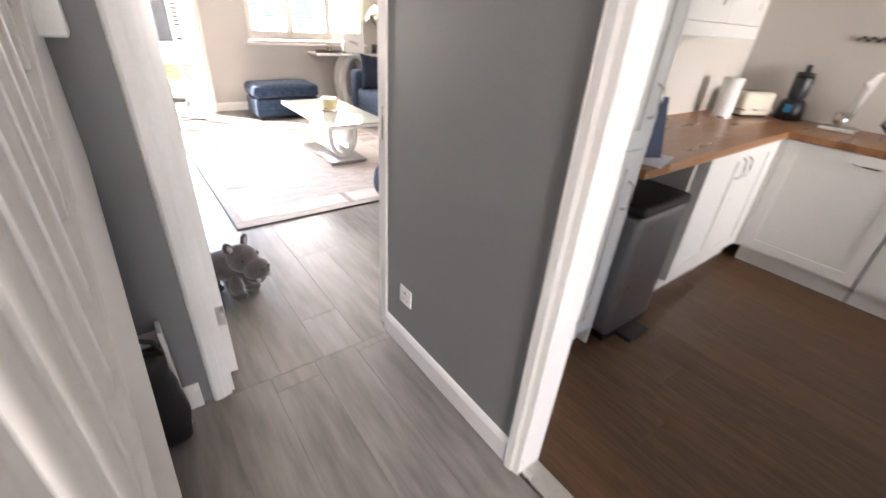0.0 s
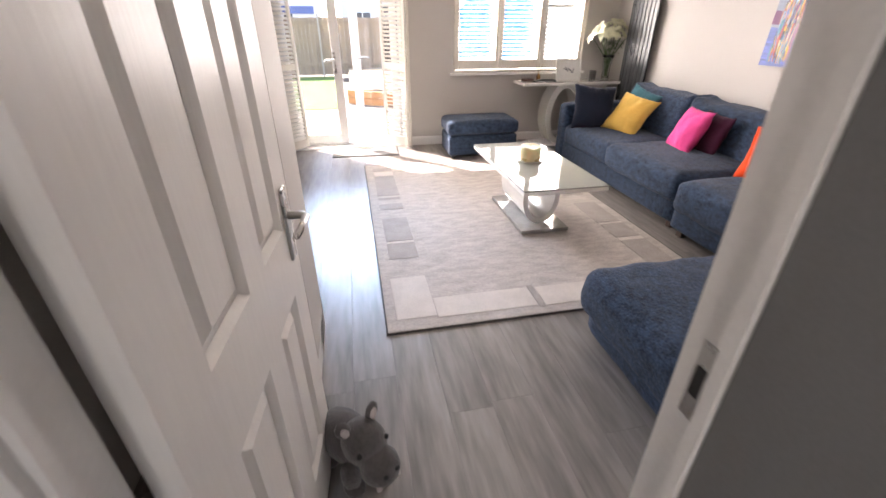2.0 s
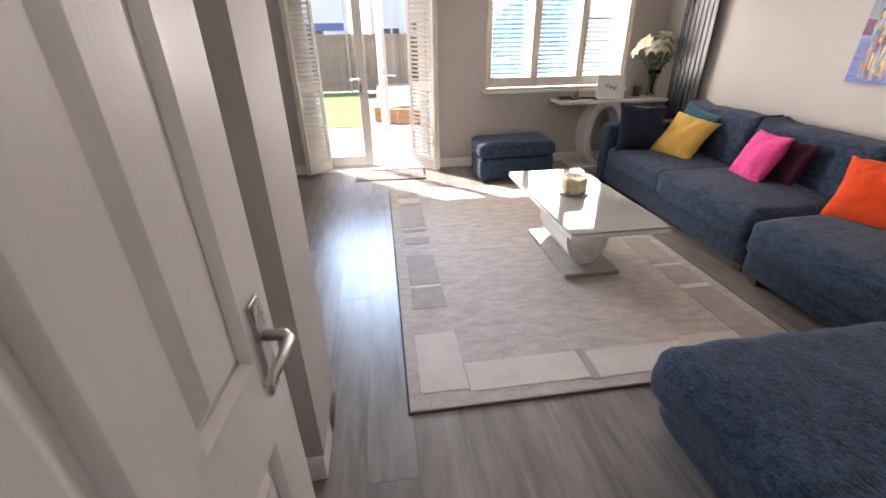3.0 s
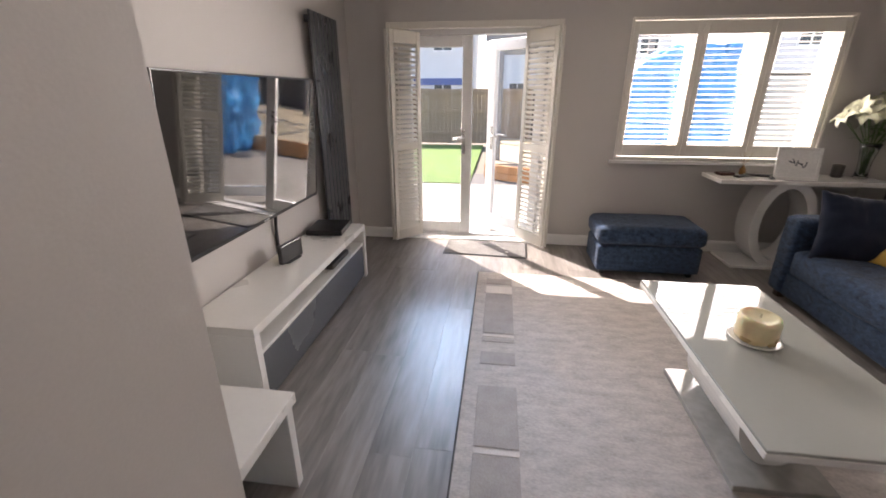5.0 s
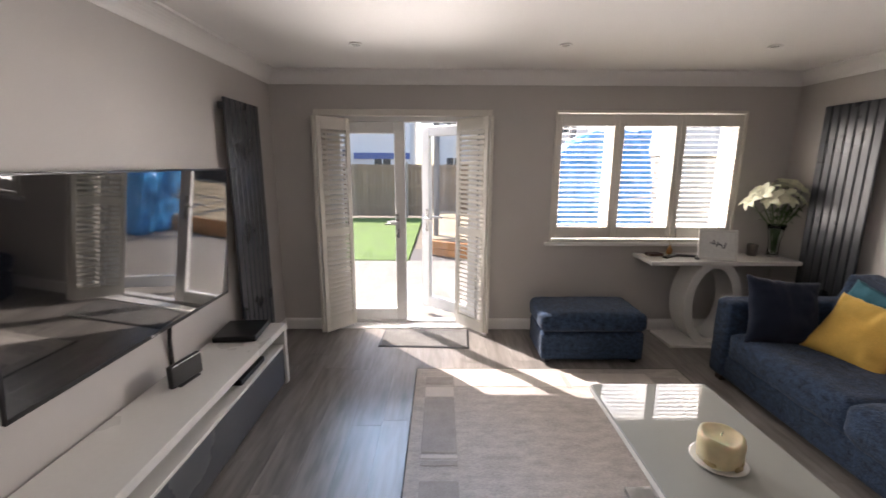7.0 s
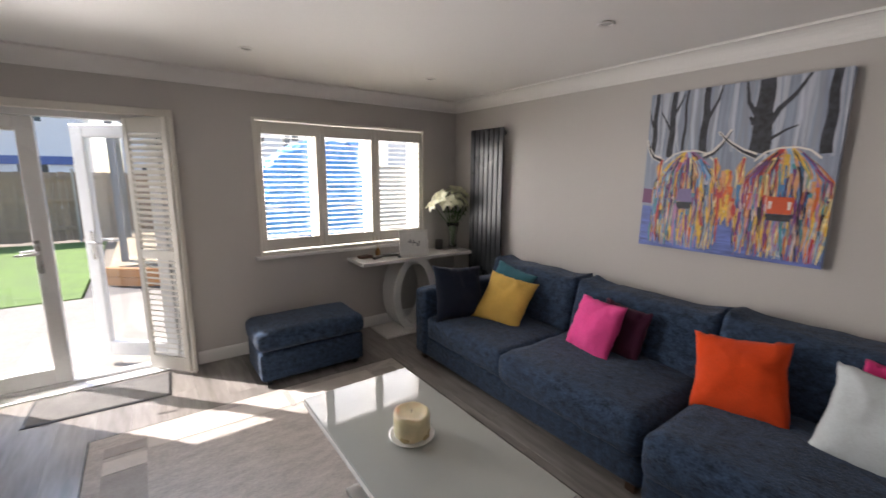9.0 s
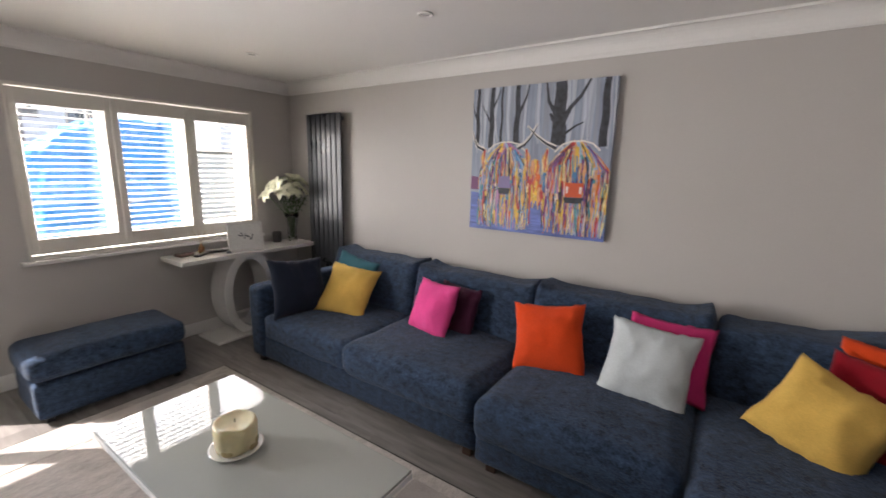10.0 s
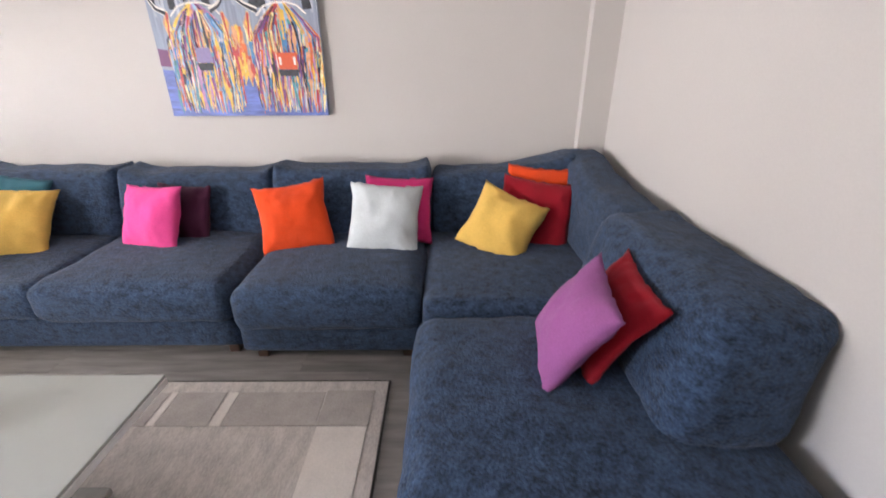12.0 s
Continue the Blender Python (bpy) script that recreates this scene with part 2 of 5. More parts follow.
def cushion_mesh(w, h, t, seed=0, n=22, dent=0.0):
    """A scatter cushion in its own x-z plane, with pinched corners, slack seams and folds."""
    bm = bmesh.new()
    grids = []
    for side in (1, -1):
        g = []
        for i in range(n + 1):
            row = []
            for j in range(n + 1):
                u, v = 2 * i / n - 1, 2 * j / n - 1
                edge = max(abs(u), abs(v)) > 0.999
                if edge and side < 0:
                    row.append(grids[0][i][j])
                    continue
                pull = 0.085
                x = u * (1 - pull * (1 - v * v)) * w / 2
                z = v * (1 - pull * (1 - u * u)) * h / 2
                th = t / 2 * ((1 - abs(u) ** 3) * (1 - abs(v) ** 3)) ** 0.62
                k = noise.noise(Vector((u * 2.2 + seed * 3.7, v * 2.2, side * 2 + seed)))
                k2 = noise.noise(Vector((u * 6 + seed, v * 6, side * 5)))
                fold = 1 - abs(noise.noise(Vector((u * 3.6 + v * 2.0 + seed * 1.9, v * 1.5 - u * 0.7, seed * 0.7 + side)))) * 3.2
                th *= 1 + 0.14 * k + 0.07 * k2 - 0.42 * max(0.0, fold) ** 2 * (u * u + v * v) ** 1.2 * 0.8
                th -= dent * math.exp(-((u / 0.5) ** 2 + ((v - 0.9) / 0.4) ** 2)) * t
                y = -side * th + 0.012 * noise.noise(Vector((u * 1.5, v * 1.5, seed)))
                row.append(bm.verts.new((x + 0.012 * k, y, z + 0.012 * k2)))
            g.append(row)
        grids.append(g)
        for i in range(n):
            for j in range(n):
                q = (g[i][j], g[i + 1][j], g[i + 1][j + 1], g[i][j + 1])
                bm.faces.new(q if side > 0 else q[::-1])
    return bm


def wall(name, spans, material):
    return tagged(part(name, boxes(*spans), material), "painted plaster wall", "wall", kind="structure")


# ---- large structure ----
XL, XR, YN, YF, H = -0.70, 3.985, 1.62, 6.74, 2.38
DX0, DX1, DZ = -0.28, 1.235, 2.03          # garden door opening
WX0, WX1, WZ0, WZ1 = 1.848, 3.528, 0.875, 2.045  # window opening
HX0, HX1 = 0.262, 0.990                   # doorway from the hall
wall("wall_north", [(XL - 0.12, DX0, YF, YF + 0.27, -0.1, H), (DX0, DX1, YF, YF + 0.27, DZ, H), (DX1, WX0, YF, YF + 0.27, -0.1, H),
                    (WX0, WX1, YF, YF + 0.27, -0.1, WZ0), (WX0, WX1, YF, YF + 0.27, WZ1, H), (WX1, XR + 0.12, YF, YF + 0.27, -0.1, H)], WALL)
wall("wall_west", [(XL - 0.12, XL, 3.105, YF, -0.1, H)], WALL)
wall("wall_nib", [(XL - 0.12, 0.31, 2.735, 3.105, 0.0, H)], WALL)
wall("wall_alcove", [(-0.42, -0.30, YN, 2.735, 0.0, H)], WALL)
wall("wall_east", [(XR, XR + 0.12, YN, YF, -0.1, H)], WALL)
wall("wall_south", [(-0.30, HX0 - 0.03, 1.585, YN, 0.0, H), (HX1 + 0.03, XR + 0.12, 1.585, YN, 0.0, H), (HX0 - 0.03, HX1 + 0.03, 1.585, YN, 2.01, H)], WALL)
wall("wall_boxing", [(XR - 0.08, XR, YN, 1.80, 0.0, H)], WALL)
wall("wall_hall_north", [(-1.25, HX0 - 0.03, 1.55, 1.585, 0.0, H), (HX1 + 0.03, 1.08, 1.55, 1.585, 0.0, H), (HX0 - 0.03, HX1 + 0.03, 1.55, 1.585, 2.01, H)], HALL)
wall("wall_hall_east", [(0.985, 1.03, 0.665, 1.55, 0.0, H), (0.985, 1.03, -0.155, 0.665, 2.01, H), (0.985, 1.03, -2.6, -0.155, 0.0, H)], HALL)
wall("wall_hall_west", [(-1.25, -1.13, -2.6, 1.55, 0.0, H)], HALL)
wall("wall_hall_south", [(-1.25, -0.65, -2.72, -2.6, 0.0, H), (0.55, 1.03, -2.72, -2.6, 0.0, H), (-0.65, 0.55, -2.72, -2.6, 2.1, H)], HALL)
wall("wall_kitchen_west", [(1.03, 1.08, 0.665, 1.50, 0.0, H), (1.03, 1.08, -0.155, 0.665, 2.01, H), (1.03, 1.08, -2.6, -0.155, 0.0, H)], KWALL)
wall("wall_kitchen_north", [(1.08, 4.02, 1.50, 1.585, 0.0, H)], KWALL)
wall("wall_kitchen_east", [(4.02, 4.14, -2.6, 1.60, 0.0, H)], KWALL)
wall("wall_kitchen_south", [(1.03, 1.5, -2.72, -2.6, 0.0, H), (3.6, 4.14, -2.72, -2.6, 0.0, H), (1.5, 3.6, -2.72, -2.6, 0.0, 0.95), (1.5, 3.6, -2.72, -2.6, 2.15, H)], KWALL)
ceiling = tagged(part("ceiling", boxes((XL - 0.12, XR + 0.12, 1.6, YF + 0.27, H, H + 0.15), (-1.25, 4.14, -2.72, 1.6, H, H + 0.15)), CEIL),
                 "smooth white painted plaster ceiling", "ceiling", kind="structure")


def cornice(name, pts, length, m):
    ob = part(name, profile_x(pts, 0, length), CEIL)
    ob.matrix_basis = m
    return tagged(ob, "white coved plaster cornice", "cornice", kind="structure")


COVE = [(0, 0), (-0.006, 0), (-0.012, 0.012)] + [(-0.1 + 0.088 * math.cos(a * math.pi / 2 / 7), 0.012 + 0.088 * math.sin(a * math.pi / 2 / 7) ** 1.15) for a in range(1, 7)] + [(-0.104, 0.098), (-0.104, 0.112), (0, 0.112)]
CZ = H - 0.112
cornice("cornice_north", COVE, XR - XL, pose(XL, YF, CZ))
cornice("cornice_east", COVE, YF - 1.80, pose(XR, YF, CZ, 0, 0, -90))
cornice("cornice_boxing", COVE, 0.18, pose(XR - 0.08, 1.80, CZ, 0, 0, -90))
cornice("cornice_south", COVE, XR - 0.08 + 0.30, pose(XR - 0.08, YN, CZ, 0, 0, 180))
cornice("cornice_west", COVE, YF - 3.105, pose(XL, 3.105, CZ, 0, 0, 90))
cornice("cornice_nib_end", COVE, 0.37, pose(0.31, 3.105, CZ, 0, 0, -90))
cornice("cornice_nib_back", COVE, 0.31 - XL, pose(0.31, 3.105, CZ, 0, 0, 180))

SKIRT = [(0, 0), (-0.016, 0), (-0.016, 0.085), (-0.011, 0.098), (-0.006, 0.105), (0, 0.108)]


def skirting(name, x, y, rz, length):
    ob = part(name, profile_x(SKIRT, 0, length), TRIM)
    ob.matrix_basis = pose(x, y, 0.001, 0, 0, rz)
    return tagged(ob, "white painted moulded skirting board", "skirting", kind="structure")


skirting("baseboard_north_a", XL, YF, 0, DX0 - 0.05 - XL)
skirting("baseboard_north_b", DX1 + 0.05, YF, 0, XR - DX1 - 0.05)
skirting("baseboard_east", XR, YF, -90, YF - 1.80)
skirting("baseboard_west", XL, 3.105, 90, YF - 3.105)
skirting("baseboard_south", XR - 0.08, YN, 180, XR - 0.08 - HX1 - 0.09)
skirting("baseboard_nib_end", 0.31, 3.121, -90, 0.402).matrix_basis = pose(0.31, 2.719, 0.001, 0, 0, 90) @ pose(0.402, 0, 0, 0, 0, 180)
skirting("baseboard_nib_front", -0.30, 2.735, 0, 0.61)
skirting("baseboard_nib_back", 0.31, 3.105, 180, 0.31 - XL)
skirting("baseboard_hall_north", -1.13, 1.55, 0, 1.13 + HX0 - 0.1)
skirting("baseboard_hall_east", 0.985, 1.55, -90, 0.845)


def architrave(name, width, height, m, trimw=0.068):
    """A moulded frame round an opening that runs along local x from 0 to width, its face towards local -y."""
    e = new(name)
    e.matrix_basis = m
    tagged(e, "white moulded timber door architrave", "architrave", kind="structure")
    steps = [(0, 0.012), (0.3, 0.016), (0.45, 0.022), (0.8, 0.024), (0.93, 0.018), (1.0, 0.008)]
    for nm, length, mm in (("upright", height + trimw, None), ("upright", height + trimw, 1), ("head", width, 2)):
        bm = bmesh.new()
        ring = [(t * trimw, -d) for t, d in steps] + [(trimw, 0.0), (0, 0.0)]
        a = [bm.verts.new((x, y, 0)) for x, y in ring]
        b = [bm.verts.new((x, y, length)) for x, y in ring]
        for k in range(len(ring)):
            bm.faces.new((a[k], a[(k + 1) % len(ring)], b[(k + 1) % len(ring)], b[k]))
        bm.faces.new(a[::-1])
        bm.faces.new(b)
        if mm is None:
            moved(bm, Matrix.Translation((width, 0, 0)))
        elif mm == 1:
            moved(bm, Matrix.Diagonal((-1, 1, 1, 1)))
        else:
            moved(bm, Matrix(((0, 0, 1, 0), (0, 1, 0, 0), (1, 0, 0, height), (0, 0, 0, 1))))
        bmesh.ops.recalc_face_normals(bm, faces=bm.faces[:])
        part(nm, bm, TRIM, e)
    return e


architrave("architrave_hall", HX1 - HX0, 1.98, pose(HX0, 1.55, 0.001))
architrave("architrave_living", HX1 - HX0, 1.98, pose(HX1, YN, 0.001, 0, 0, 180))
architrave("architrave_kitchen", 0.79, 1.98, pose(0.985, 0.635, 0.001, 0, 0, -90))
lining = tagged(new("door_lining"), "white painted door lining with stop", "door frame", kind="structure")
for x0, x1 in ((HX0 - 0.03, HX0), (HX1, HX1 + 0.03)):
    part("jamb", boxes((x0, x1, 1.55, YN, 0.001, 2.01)), TRIM, lining)
part("head", boxes((HX0, HX1, 1.55, YN, 1.98, 2.01)), TRIM, lining)
for x0, x1 in ((HX0, HX0 + 0.012), (HX1 - 0.012, HX1)):
    part("stop", boxes((x0, x1, 1.552, 1.572, 0.001, 1.98)), TRIM, lining)
part("stop", boxes((HX0 + 0.012, HX1 - 0.012, 1.552, 1.572, 1.968, 1.98)), TRIM, lining)
tagged(part("strike_plate", boxes((HX1 - 0.0025, HX1 + 0.001, 1.577, 1.604, 0.93, 1.06), (HX1 - 0.004, HX1 - 0.0025, 1.575, 1.582, 0.96, 1.03), bevel=0.001), CHROME), "nickel strike plate in white door lining", "strike plate", kind="structure")
tagged(part("strike_hole", boxes((HX1 - 0.0032, HX1 - 0.0026, 1.584, 1.599, 0.97, 1.02)), BLACK), "dark latch hole in strike plate", "latch hole", kind="structure")
lining = tagged(new("door_lining_kitchen"), "white painted kitchen door lining", "door frame", kind="structure")
for y0, y1 in ((0.635, 0.665), (-0.155, -0.125)):
    part("jamb", boxes((0.985, 1.08, y0, y1, 0.001, 2.01)), TRIM, lining)
part("head", boxes((0.985, 1.08, -0.125, 0.635, 1.98, 2.01)), TRIM, lining)
tagged(part("threshold_strip", boxes((0.99, 1.075, -0.125, 0.635, -0.004, 0.008), bevel=0.003), mat("pale aluminium strip", (0.6, 0.58, 0.55), 0.3, 0.8)),
       "pale metal threshold strip between two floors", "threshold", kind="structure")


# ---- floors ----
floor = tagged(part("floor", boxes((XL - 0.1, XR + 0.1, YN - 0.09, YF + 0.05, -0.1, -0.012), (-1.2, 1.03, -2.65, YN - 0.09, -0.1, -0.012)), GAP),
               "grey wood-effect laminate plank floor", "floor", kind="structure")
kfloor = tagged(part("floor_kitchen", boxes((1.03, 4.1, -2.65, 1.55, -0.1, -0.012)), GAP), "brown oak plank kitchen floor", "floor", kind="structure")


def plank_mesh(w, length):
    bm = boxes((0.0002, w - 0.0002, 0.0002, length - 0.0002, -0.012, 0.0))
    top = [e for e in bm.edges if all(v.co.z > -0.001 for v in e.verts)]
    bmesh.ops.bevel(bm, geom=top, offset=0.0007, segments=1, affect="EDGES")
    me = bpy.data.meshes.new("plank")
    bm.to_mesh(me)
    bm.free()
    return me


rng = random.Random(4)


# ---- garden doors ----
def louvre_panel(name, parent, width, z0, z1, m, mids=(), pitch=0.044, tilt=12.0, knob=False):
    """A louvred shutter panel hung along local x, with its slats as parts."""
    st, rail, th = 0.043, 0.105, 0.027
    spans = [(0, st, -th / 2, th / 2, z0, z1), (width - st, width, -th / 2, th / 2, z0, z1),
             (st, width - st, -th / 2, th / 2, z0, z0 + rail), (st, width - st, -th / 2, th / 2, z1 - rail, z1)]
    cuts = [z0 + rail] + [c for a in mids for c in (a - 0.035, a + 0.035)] + [z1 - rail]
    for a in mids:
        spans.append((st, width - st, -th / 2, th / 2, a - 0.035, a + 0.035))
    p = part(name, boxes(*spans, bevel=0.003, seg=1), SHUTTER, parent)
    p.matrix_basis = m
    w = width - 2 * st - 0.004
    bm = bmesh.new()
    prof = [(-0.025, 0), (-0.016, 0.003), (0, 0.0042), (0.016, 0.003), (0.025, 0), (0.016, -0.003), (0, -0.0042), (-0.016, -0.003)]
    a = [bm.verts.new((0, y, z)) for y, z in prof]
    b = [bm.verts.new((w, y, z)) for y, z in prof]
    for k in range(8):
        bm.faces.new((a[k], a[(k + 1) % 8], b[(k + 1) % 8], b[k]))
    bm.faces.new(a[::-1])
    bm.faces.new(b)
    bmesh.ops.recalc_face_normals(bm, faces=bm.faces[:])
    me = bpy.data.meshes.new("slat")
    bm.to_mesh(me)
    bm.free()
    me.materials.append(SHUTTER)
    for lo, hi in zip(cuts[::2], cuts[1::2]):
        n = max(1, int((hi - lo) / pitch))
        for k in range(n):
            s = new("slat", me)
            s.parent = p
            s.matrix_basis = pose(st + 0.002, 0, lo + (k + 0.5) * (hi - lo) / n, tilt + rng.uniform(-1.5, 1.5))
    return p


def between(x0, y0, x1, y1):
    return pose(x0, y0, 0, 0, 0, math.degrees(math.atan2(y1 - y0, x1 - x0))), math.hypot(x1 - x0, y1 - y0)


door_shutters = tagged(new("door_shutters"), "cream folded louvred shutters beside open garden doors", "shutters", kind="structure")
part("shutter_frame", boxes((DX0 - 0.035, DX0 + 0.002, YF - 0.03, YF + 0.03, 0.002, DZ + 0.03), (DX1 - 0.002, DX1 + 0.035, YF - 0.03, YF + 0.03, 0.002, DZ + 0.03),
                            (DX0 + 0.002, DX1 - 0.002, YF - 0.03, YF + 0.03, DZ - 0.025, DZ + 0.03), bevel=0.004, seg=1), SHUTTER, door_shutters)
for ends in ((DX0 + 0.030, 6.85, -0.285, 6.565), (-0.258, 6.570, -0.03, 6.825), (DX1 - 0.030, 6.85, 1.250, 6.545), (1.222, 6.550, 0.965, 6.86)):
    mm, length = between(*ends)
    louvre_panel("shutter_panel", door_shutters, length, 0.03, DZ - 0.04, mm, mids=(0.97,), tilt=34)

YD = 6.90
garden_door = tagged(new("door_garden"), "white upvc french doors, one leaf ajar to the garden", "french door", kind="structure")
part("door_frame", boxes((DX0, DX0 + 0.06, YD - 0.03, YD + 0.05, -0.02, DZ), (DX1 - 0.06, DX1, YD - 0.03, YD + 0.05, -0.02, DZ), (DX0 + 0.06, DX1 - 0.06, YD - 0.03, YD + 0.05, DZ - 0.06, DZ),
                         (DX0 + 0.06, DX1 - 0.06, YD - 0.03, YD + 0.05, -0.02, 0.035), bevel=0.005, seg=1), UPVC, garden_door)
part("threshold", boxes((DX0, DX1, YF + 0.002, YD - 0.03, -0.012, 0.012), bevel=0.003, seg=1), UPVC, garden_door)


def lever_handle(parent, m, material=CHROME, plate=(0.04, 0.20), side=1):
    w, h = plate
    hd = part("door_handle", boxes((-w / 2, w / 2, -0.009, 0, -h * 0.62, h * 0.38), bevel=0.004), material, parent, "brushed metal lever handle")
    hd.matrix_basis = m
    lv = part("lever", rod([(0, -0.005, 0), (0, -0.045, 0), (side * 0.012, -0.055, 0), (side * 0.06, -0.056, -0.002), (side * 0.115, -0.05, -0.006)], [0.011, 0.0105, 0.0105, 0.0095, 0.0085], 10), material, hd, smooth=True)
    return hd


def glazed_leaf(m, width, handle_x, side):
    leaf = part("door_leaf", boxes((0, 0.1, -0.03, 0.03, 0.04, DZ - 0.065), (width - 0.1, width, -0.03, 0.03, 0.04, DZ - 0.065), (0.1, width - 0.1, -0.03, 0.03, 0.04, 0.16),
                                   (0.1, width - 0.1, -0.03, 0.03, DZ - 0.165, DZ - 0.065), bevel=0.006, seg=1), UPVC, garden_door)
    leaf.matrix_basis = m
    g = part("glass_pane", boxes((0.1, width - 0.1, -0.004, 0.004, 0.16, DZ - 0.165)), GLASS, leaf)
    g.visible_shadow = False
    lever_handle(leaf, pose(handle_x, -0.03, 1.03), side=side, plate=(0.034, 0.24))
    lever_handle(leaf, pose(handle_x, 0.03, 1.03, 0, 0, 180), side=-side, plate=(0.034, 0.24))
    return leaf


LW = (DX1 - DX0 - 0.12) / 2
glazed_leaf(pose(DX0 + 0.06, YD + 0.0, 0), LW - 0.002, LW - 0.08, -1)
glazed_leaf(pose(DX1 - 0.06, YD + 0.03, 0, 0, 0, 180 - 38) @ Matrix.Diagonal((1, -1, 1, 1)), LW - 0.002, LW - 0.08, -1)

# ---- window with shutters ----
window = tagged(new("window_1"), "white upvc window behind cream louvred shutters", "window", kind="structure")
part("window_frame", boxes((WX0, WX0 + 0.06, YD, YD + 0.07, WZ0, WZ1), (WX1 - 0.06, WX1, YD, YD + 0.07, WZ0, WZ1), (WX0 + 0.06, WX1 - 0.06, YD, YD + 0.07, WZ0, WZ0 + 0.06),
                           (WX0 + 0.06, WX1 - 0.06, YD, YD + 0.07, WZ1 - 0.06, WZ1), (2.37, 2.44, YD, YD + 0.07, WZ0 + 0.06, WZ1 - 0.06), (2.93, 3.00, YD, YD + 0.07, WZ0 + 0.06, WZ1 - 0.06), bevel=0.005, seg=1), UPVC, window)
for a, b in ((WX0 + 0.06, 2.37), (2.44, 2.93), (3.00, WX1 - 0.06)):
    g = part("glass_pane", boxes((a, b, YD + 0.03, YD + 0.036, WZ0 + 0.06, WZ1 - 0.06)), GLASS, window)
    g.visible_shadow = False
part("shutter_frame", boxes((WX0 - 0.016, WX0 + 0.004, YF - 0.022, YF + 0.04, WZ0, WZ1 + 0.016), (WX1 - 0.004, WX1 + 0.016, YF - 0.022, YF + 0.04, WZ0, WZ1 + 0.016),
                            (WX0 + 0.004, WX1 - 0.004, YF - 0.022, YF + 0.04, WZ1 - 0.006, WZ1 + 0.016), (WX0 + 0.004, WX1 - 0.004, YF - 0.022, YF + 0.04, WZ0, WZ0 + 0.03), bevel=0.003, seg=1), SHUTTER, window)
pw = (WX1 - WX0 - 0.012) / 3
for k in range(3):
    louvre_panel("shutter_panel", window, pw - 0.003, WZ0 + 0.038, WZ1 - 0.014, pose(WX0 + 0.006 + k * pw + 0.001, YF, 0), tilt=9)
part("window_sill", boxes((WX0 - 0.06, WX1 + 0.06, YF - 0.055, YF - 0.0, WZ0 - 0.03, WZ0 - 0.002), bevel=0.006), TRIM, window)
part("inner_sill", boxes((WX0, WX1, YF + 0.0305, YD, WZ0 - 0.001, WZ0 + 0.006)), TRIM, window)

# ---- living room door, standing open ----
door = tagged(new("door_1"), "white six-panel grained interior door standing open", "door", kind="structure")
door.matrix_basis = pose(0.268, 1.650, 0.008, 0, 0, 85.0)
DW, DH, DT = 0.718, 1.96, 0.044


def door_leaf():
    rows = [(0.20, 0.765), (0.955, 1.86)]
    columns = ((0.132, 0.335), (0.438, 0.612))
    spans = [(0, columns[0][0], -DT, 0, 0, DH), (columns[1][1], DW, -DT, 0, 0, DH)]
    cuts = [0] + [c for r in rows for c in r] + [DH]
    for lo, hi in zip(cuts[::2], cuts[1::2]):
        spans.append((columns[0][0], columns[1][1], -DT, 0, lo, hi))
    for lo, hi in rows:
        spans.append((columns[0][1], columns[1][0], -DT, 0, lo, hi))
    bm = boxes(*spans)
    leaf = part("door_leaf", bm, DOORW, door)
    for lo, hi in rows:
        for x0, x1 in columns:
            bm = boxes((x0, x1, -DT + 0.0177, -0.0177, lo, hi))
            for y, s in ((-0.0175, 1), (-DT + 0.0175, -1)):
                a = [bm.verts.new((x, y, z)) for x, z in ((x0 + 0.024, lo + 0.024), (x1 - 0.024, lo + 0.024), (x1 - 0.024, hi - 0.024), (x0 + 0.024, hi - 0.024))]
                b = [bm.verts.new((x, y + s * 0.014, z)) for x, z in ((x0 + 0.046, lo + 0.046), (x1 - 0.046, lo + 0.046), (x1 - 0.046, hi - 0.046), (x0 + 0.046, hi - 0.046))]
                for k in range(4):
                    bm.faces.new((a[k], a[(k + 1) % 4], b[(k + 1) % 4], b[k]))
                bm.faces.new(b)
                # sloped bead round the opening
                e0 = [bm.verts.new((x, y + s * 0.0174, z)) for x, z in ((x0, lo), (x1, lo), (x1, hi), (x0, hi))]
                e1 = [bm.verts.new((x, y + s * 0.001, z)) for x, z in ((x0 + 0.014, lo + 0.014), (x1 - 0.014, lo + 0.014), (x1 - 0.014, hi - 0.014), (x0 + 0.014, hi - 0.014))]
                for k in range(4):
                    bm.faces.new((e0[k], e0[(k + 1) % 4], e1[(k + 1) % 4], e1[k]))
            bmesh.ops.recalc_face_normals(bm, faces=bm.faces[:])
            part("panel", bm, DOORW, leaf)
    lever_handle(leaf, pose(DW - 0.062, -DT, 0.98), side=-1, plate=(0.042, 0.20))
    lever_handle(leaf, pose(DW - 0.062, 0, 0.98, 0, 0, 180), side=1, plate=(0.042, 0.20))
    for z in (0.25, 1.72):
        part("hinge", boxes((-0.0025, 0.0, -DT + 0.002, -0.004, z, z + 0.09), bevel=0.0008, seg=1), CHROME, leaf)
    return leaf


door_leaf()

for z in (0.26, 1.72):
    tagged(part("hinge_plate", boxes((HX0, HX0 + 0.003, 1.575, 1.612, z, z + 0.09), bevel=0.001, seg=1), CHROME), "nickel hinge plate on white door lining", "hinge", kind="structure")

